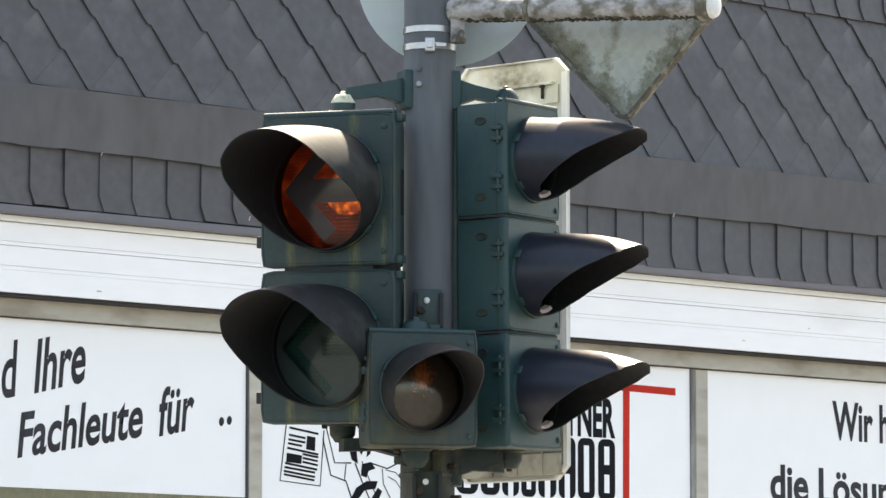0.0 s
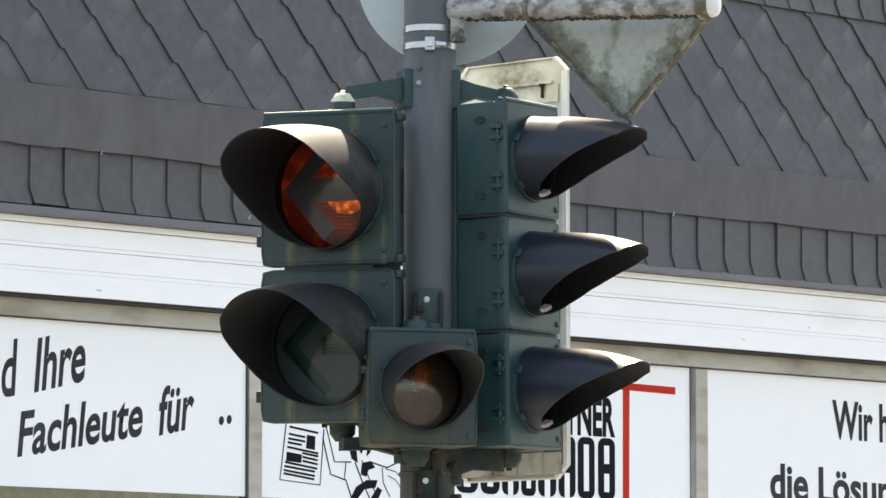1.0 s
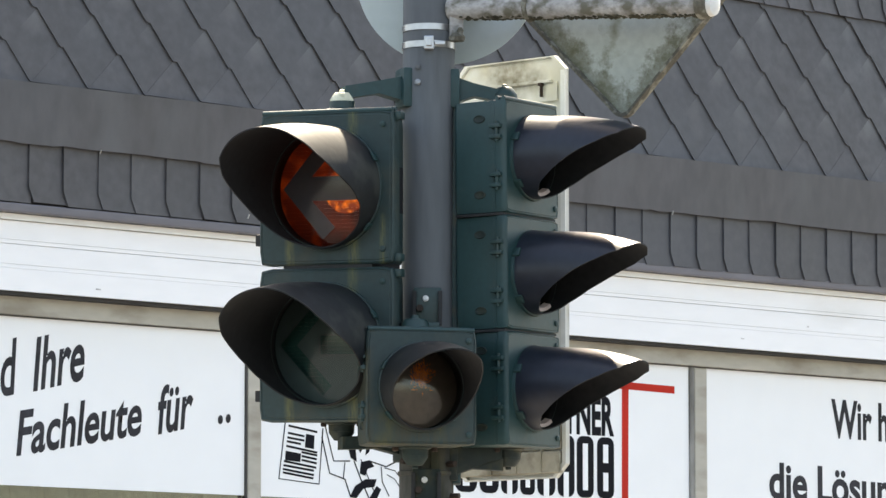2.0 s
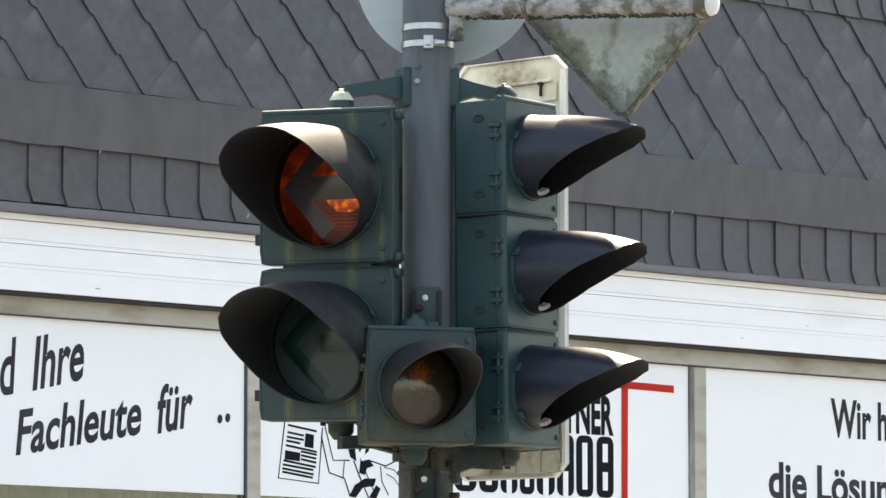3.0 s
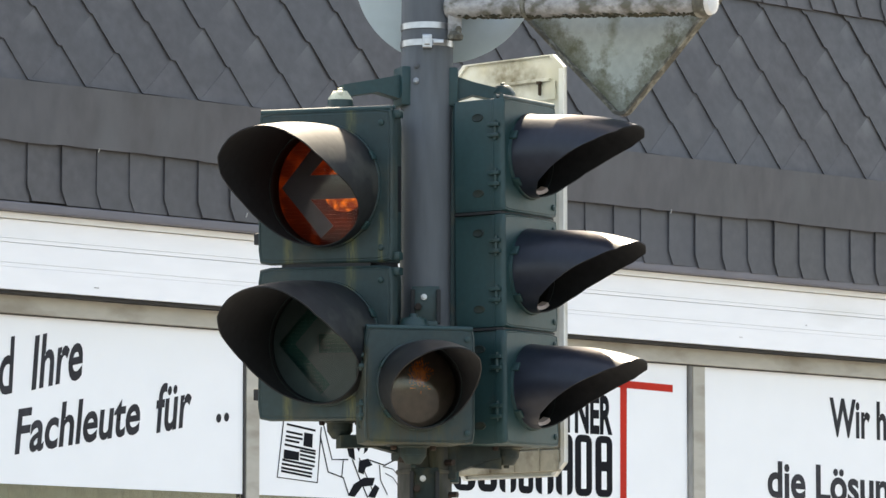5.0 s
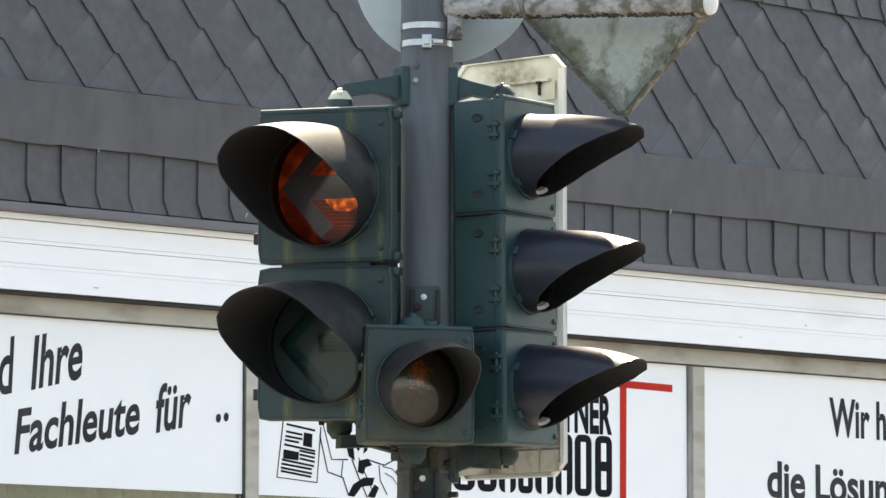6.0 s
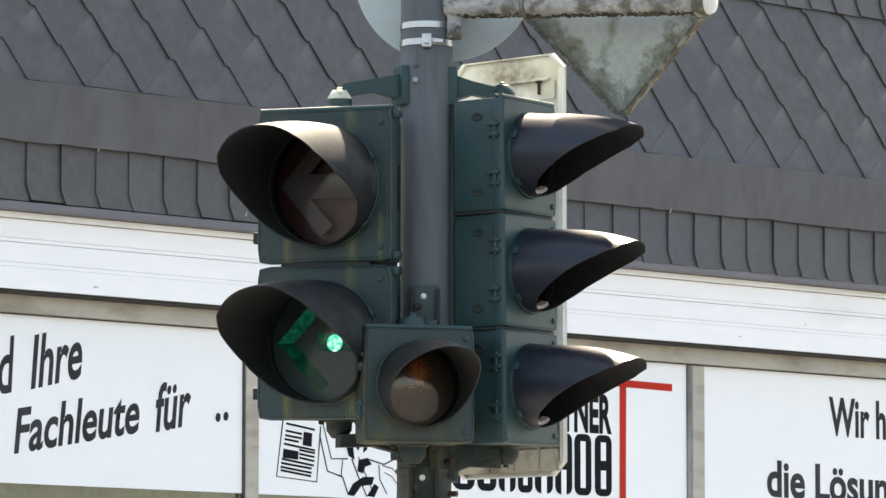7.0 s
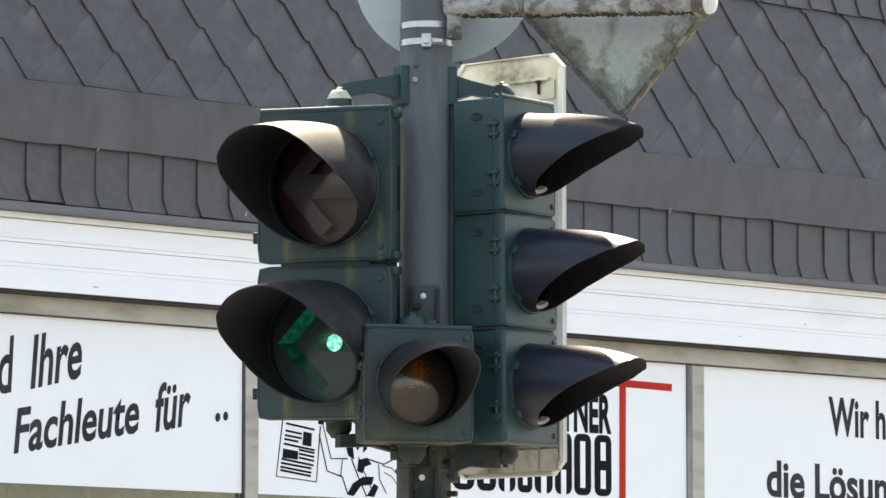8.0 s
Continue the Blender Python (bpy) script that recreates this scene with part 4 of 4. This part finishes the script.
def shape(parent, u0, name, pts, mat, lift=0.0012):
    bm = bmesh.new()
    f = bm.faces.new([bm.verts.new((u - u0, -lift, z - 2.478)) for u, z in pts])
    bmesh.ops.triangulate(bm, faces=[f])
    return part(name, bm, mat, parent)


def stroke(parent, u0, name, pts, width, mat, lift=0.0011):
    bm = bmesh.new()
    left, right = [], []
    for i, (u, z) in enumerate(pts):
        a, b = pts[max(i - 1, 0)], pts[min(i + 1, len(pts) - 1)]
        d = math.dist(a, b) or 1
        nx, nz = -(b[1] - a[1]) / d * width / 2, (b[0] - a[0]) / d * width / 2
        left.append(bm.verts.new((u - u0 + nx, -lift, z - 2.478 + nz)))
        right.append(bm.verts.new((u - u0 - nx, -lift, z - 2.478 - nz)))
    for i in range(len(pts) - 1):
        bm.faces.new((left[i], right[i], right[i + 1], left[i + 1]))
    return part(name, bm, mat, parent)


FA, FB, FC = -3.373, -0.938, 1.498
FILM_A = film_on(FA, -1.0215, "white window film with dark brush lettering")
lettering(FILM_A, FA, "words", "d", (-2.183, 2.801), (-2.111, 2.819), 0.205, INK, 0.10, 0.016)
lettering(FILM_A, FA, "words", "Ihre", (-2.034, 2.832), (-1.796, 2.888), 0.192, INK, 0.15, 0.022)
lettering(FILM_A, FA, "words", "Fachleute", (-2.108, 2.590), (-1.523, 2.694), 0.160, INK, 0.15, 0.022)
lettering(FILM_A, FA, "words", "für", (-1.446, 2.698), (-1.274, 2.734), 0.175, INK, 0.15, 0.022)
lettering(FILM_A, FA, "words", "..", (-1.154, 2.749), (-1.09, 2.759), 0.17, INK, 0.0, 0.012)

FILM_B = film_on(FB, 1.3945, "white window film with drawn newspaper, black print and red lines")
for name, pts in (("bar", [(0.8047, 3.021), (1.31, 3.014), (1.31, 2.983), (0.8046, 2.991)]), ("bar", [(1.003, 3.059), (1.042, 3.061), (1.035, 2.359), (0.9989, 2.358)])):
    shape(FILM_B, FB, name, pts, RED_INK)


def block_letter(parent, u0, a, b, z0, z1, slit, opening):
    """A plain rounded black block with a slit: the maker's mark, not lettered."""
    w, h = b - a, z1 - z0
    k = w * 0.32
    out = []
    for cx, cz, s in ((b - k, z1 - k, 0), (a + k, z1 - k, 90), (a + k, z0 + k, 180), (b - k, z0 + k, 270)):
        out += [(cx + k * math.cos(radians(s + d)), cz + k * math.sin(radians(s + d))) for d in (0, 30, 60, 90)]
    shape(parent, u0, "print_block", out, BLACK_INK)
    for q0, q1 in opening:
        shape(parent, u0, "print_slit", [(a + w * (0.5 - slit), z0 + h * q0), (a + w * (0.5 + slit), z0 + h * q0), (a + w * (0.5 + slit), z0 + h * q1), (a + w * (0.5 - slit), z0 + h * q1)], POSTER, 0.0020)


ZL0, ZL1 = 2.5310, 2.7830
for (a, _), (b, _), gaps in (((0.0669, 2.693), (0.1895, 2.698), ((0.1, 0.9),)), ((0.2018, 2.699), (0.307, 2.703), ((0.12, 0.88),)), ((0.3194, 2.704), (0.4129, 2.707), ((0.0, 0.45), (0.55, 1.0))), ((0.4255, 2.708), (0.5071, 2.711), ((0.12, 0.45), (0.55, 0.88))),
                             ((0.5197, 2.712), (0.621, 2.716), ((0.0, 0.6),)), ((0.6337, 2.716), (0.7295, 2.72), ((0.55, 0.88), (0.0, 0.40))), ((0.7423, 2.721), (0.8388, 2.725), ((0.12, 0.88),)), ((0.8582, 2.725), (0.9555, 2.729), ((0.58, 0.88), (0.12, 0.42)))):
    block_letter(FILM_B, FB, a, b, ZL0, ZL1, 0.15, gaps)
lettering(FILM_B, FB, "words", "TNER", (0.668, 2.797), (0.957, 2.797), 0.150, BLACK_INK, 0.0, 0.040)

# the drawn newspaper sheet, its print as bars
stroke(FILM_B, FB, "drawn_line", [(-0.813, 2.8), (-0.8488, 2.549), (-0.6452, 2.535), (-0.6258, 2.753)], 0.006, BLACK_INK)
for pts in ([(-0.8013, 2.756), (-0.6547, 2.737)], [(-0.8041, 2.728), (-0.7209, 2.718)], [(-0.8068, 2.71), (-0.7208, 2.701)], [(-0.8096, 2.695), (-0.738, 2.687)], [(-0.8124, 2.677), (-0.6544, 2.657)],
            [(-0.735, 2.656), (-0.6543, 2.646)], [(-0.7349, 2.641), (-0.6571, 2.631)], [(-0.7349, 2.626), (-0.6571, 2.615)], [(-0.8235, 2.618), (-0.6599, 2.598)], [(-0.8263, 2.602), (-0.6714, 2.586)], [(-0.8291, 2.587), (-0.6713, 2.569)], [(-0.829, 2.574), (-0.6742, 2.556)]):
    stroke(FILM_B, FB, "print_line", pts, 0.0085, BLACK_INK)
shape(FILM_B, FB, "print_picture", [(-0.7123, 2.728), (-0.669, 2.723), (-0.6717, 2.67), (-0.7178, 2.675)], BLACK_INK)
shape(FILM_B, FB, "print_picture", [(-0.8152, 2.658), (-0.7378, 2.65), (-0.7406, 2.617), (-0.8178, 2.622)], BLACK_INK)
# drawn outlines beside it, kept as plain strokes and patches
for pts, wd in (([(-0.6142, 2.763), (-0.5702, 2.628), (-0.4856, 2.631)], 0.009), ([(-0.6314, 2.72), (-0.5904, 2.579), (-0.5117, 2.559), (-0.4823, 2.49)], 0.010), ([(-0.5119, 2.626), (-0.5205, 2.559)], 0.008), ([(-0.3858, 2.635), (-0.297, 2.616), (-0.2376, 2.641)], 0.009),
                ([(-0.4651, 2.632), (-0.4298, 2.562), (-0.3855, 2.486)], 0.010), ([(-0.4299, 2.64), (-0.3945, 2.575), (-0.3471, 2.494)], 0.008), ([(-0.3237, 2.615), (-0.3177, 2.555), (-0.282, 2.501)], 0.008), ([(-0.3059, 2.611), (-0.2524, 2.602), (-0.2166, 2.57)], 0.006), ([(-0.294, 2.585), (-0.2524, 2.569), (-0.2225, 2.534)], 0.006)):
    stroke(FILM_B, FB, "drawn_line", pts, wd * 0.62, BLACK_INK)
for pts in ([(-0.5004, 2.697), (-0.4594, 2.694), (-0.4711, 2.667), (-0.4505, 2.628), (-0.4827, 2.644)], [(-0.4007, 2.696), (-0.38, 2.697), (-0.3859, 2.671), (-0.4065, 2.656)], [(-0.4299, 2.629), (-0.3829, 2.639), (-0.3592, 2.614), (-0.3946, 2.603), (-0.4063, 2.576), (-0.4357, 2.584)],
            [(-0.4882, 2.49), (-0.459, 2.535), (-0.4062, 2.563), (-0.3473, 2.565), (-0.359, 2.534), (-0.415, 2.527), (-0.453, 2.486)], [(-0.4506, 2.69), (-0.4154, 2.689), (-0.4329, 2.664)], [(-0.3855, 2.489), (-0.3472, 2.539), (-0.3235, 2.526), (-0.3471, 2.485)]):
    shape(FILM_B, FB, "drawn_patch", pts, BLACK_INK)

FILM_C = film_on(FC, 3.855, "white window film with dark condensed slab lettering")
lettering(FILM_C, FC, "words", "Wir h", (2.268, 2.846), (2.633, 2.842), 0.160, INK, 0.0, 0.028)
lettering(FILM_C, FC, "words", "die Lösun", (1.878, 2.569), (2.644, 2.553), 0.150, INK, 0.0, 0.028)

# ---- ground ----
bm = bmesh.new()
box(bm, -900, 900, -900, 900, -0.30, 0.0)
tagged(part("ground", bm, ASPHALT, None, "grey asphalt street surface"), category="ground", kind="structure")
bm = bmesh.new()
box(bm, -9, 9, -6.4, 0.3, -0.02, 0.12, 0.02)
PAVE = tagged(part("pavement", bm, PAVING, None, "grey paved footway before the shop", at=SHOP.matrix_basis.copy()), category="pavement", kind="structure")

# ---- roof: bed, then the tiles ----
LOW, HIGH = 88.0, 84.0        # pitch of the hung courses at the foot, and of the slope above them
FOOT_AT = Matrix.Translation((0, -0.13, 3.5016)) @ pose(0, 0, 0, LOW)      # x along the eaves, y up the slope, z out of it
SLOPE_AT = Matrix.Translation((0, -0.1142, 3.9532)) @ pose(0, 0, 0, HIGH)
ROOF_FOOT = part("roof_skirt", box(bmesh.new(), U0 - 0.1, U1 + 0.1, 0.0, 0.455, -0.06, -0.001), SLATE_BED, SHOP, "dark slate hung above the eaves", at=FOOT_AT)
ROOF_BED = part("roof_slope", box(bmesh.new(), U0 - 0.1, U1 + 0.1, 0.0, 2.3, -0.06, -0.001), SLATE_BED, SHOP, "dark slate roof slope", at=SLOPE_AT)
plain("roof_deck", U0 - 0.1, U1 + 0.1, 0.30, 6.3, 6.15, 6.25, SLATE_BED)
plain("roof_back", U0 - 0.1, U1 + 0.1, 6.1, 6.3, 3.49, 6.15, PLASTER)


def tile_mesh(outline, thick):
    bm = bmesh.new()
    loft(bm, [[(x, y, 0.0) for x, y in outline], [(x, y, thick) for x, y in outline]])
    bmesh.ops.recalc_face_normals(bm, faces=bm.faces)
    me = bpy.data.meshes.new("roof_tile")
    bm.to_mesh(me)
    bm.free()
    me.materials.append(SLATE)
    return me


def lay(me, m, bed):
    ob = new("roof_tile", me)
    ob.parent = bed
    ob.matrix_basis = m
    return ob


rnd = random.Random(5)
# square tiles at the foot, with a clipped corner
FOOT = tile_mesh([(-0.150, 0.054), (-0.147, 0.048), (-0.126, 0.0), (0.034, 0.0), (0.034, 0.255), (-0.150, 0.255)], 0.006)
def foot_joint(k):
    """Where the k-th joint of the hung courses stands along the eaves."""
    return float(np.interp(k, (-6, 0, 5, 18, 40), (-3.146, -2.178, -1.371, 0.663, 4.142)))


for k in range(-6, 38):
    lay(FOOT, pose(foot_joint(k) + 0.144 + rnd.uniform(-0.003, 0.003), 0.003 - 0.0005 * k + rnd.uniform(-0.003, 0.003), 0.016, 2.0 + rnd.uniform(-0.5, 0.5), 2.7 + rnd.uniform(-0.9, 0.9), rnd.uniform(-0.5, 0.5)), ROOF_FOOT)
for u, y in ((-1.866, 0.206), (-1.160, 0.016), (1.128, 0.205)):
    bm = bmesh.new()
    rod(bm, (u, y, 0.052), (u + 0.004, y + 0.016, 0.056), 0.0028, n=8)
    part("slate_hook", bm, STEEL, ROOF_FOOT, "small bright metal slate hook")
# smooth course above it, its joints tight
u = -3.6
for length in (2.6, 1.2, 2.62, 1.4):
    edge, low, count = [], 0.0, int(length / 0.04)
    for q in range(count + 1):
        low = 0.8 * low + rnd.uniform(-0.0013, 0.0013) + (rnd.choice((-0.005, 0.004)) if rnd.random() < 0.08 else 0)
        edge.append((length * q / count, low))
    sheet = tile_mesh(edge + [(length, 0.225), (0.0, 0.225)], 0.008)
    sheet.materials.clear()
    sheet.materials.append(SLATE_BAND)
    lay(sheet, pose(u, 0.217, 0.047, 5.0, 0.03, rnd.uniform(-0.05, 0.05)), ROOF_FOOT)
    u += length
# diamond tiles
AX, BX, BY = 0.2659, 0.1150, 0.1400
CUT = 0.020
DIA = tile_mesh([(-BX - 0.003, BY + 0.004), (-CUT, 0.004), (-CUT + 0.006, 0.0), (0.008, 0.0), (AX - BX + 0.016, BY + 0.009), (0.080, 2 * BY + 0.02), (0.045, 2 * BY + 0.02)], 0.005)
DIA.materials.clear()
DIA.materials.append(SLATE_TIP)
lean = Matrix.Rotation(radians(-2.0), 4, Vector((BX, -BY, 0)).normalized())
HALF = tile_mesh([(-BX - 0.01, BY - 0.006), (AX - BX + 0.01, BY - 0.008), (0.080, 2 * BY + 0.02), (0.045, 2 * BY + 0.02)], 0.006)
HALF.materials.clear()
HALF.materials.append(SLATE)
STRIP = {q: rnd.uniform(-0.3, 0.3) for q in range(-6, 30)}
for row in range(-1, 6):
    for q in range(-6, 30):
        x, y = -2.165 + AX * q - BX * row, (-0.003 if row else -0.009) + BY * row
        if -3.0 < x < 3.9:
            jog = Matrix.Rotation(radians(rnd.uniform(-0.25, 0.25)), 4, "Z") @ Matrix.Rotation(radians(STRIP[q] + rnd.uniform(-0.05, 0.05)), 4, Vector((BX, -BY, 0)).normalized())
            lay(HALF if row < 0 else DIA, Matrix.Translation((x + rnd.uniform(-0.004, 0.004), y + rnd.uniform(-0.002, 0.002), 0.044 + 0.0002 * row)) @ lean @ jog, ROOF_BED)
# the course above
u = -3.0
while u < 4.2:
    lay(FOOT, pose(u + 0.144 + rnd.uniform(-0.004, 0.004), 0.717 + rnd.uniform(-0.003, 0.003), 0.052, 1.5, 2.4 + rnd.uniform(-0.6, 0.6), rnd.uniform(-0.4, 0.4)), ROOF_BED)
    u += 0.1534


# ---- what changes: added blades behind the lenses, turned to make the lamps blink ----
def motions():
    # shut is 180 degrees; turning blades stand in for lamps that swell and fade within a quarter of a second
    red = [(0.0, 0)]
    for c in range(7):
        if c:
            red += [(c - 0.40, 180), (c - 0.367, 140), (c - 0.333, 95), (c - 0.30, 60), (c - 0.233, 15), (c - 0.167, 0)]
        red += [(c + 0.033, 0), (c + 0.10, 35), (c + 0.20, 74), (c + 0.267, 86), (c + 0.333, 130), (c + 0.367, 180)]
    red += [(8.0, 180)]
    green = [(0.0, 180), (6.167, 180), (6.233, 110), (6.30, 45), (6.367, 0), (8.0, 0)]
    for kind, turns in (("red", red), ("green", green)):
        for blade, z in ADDED_BLADES[kind]:
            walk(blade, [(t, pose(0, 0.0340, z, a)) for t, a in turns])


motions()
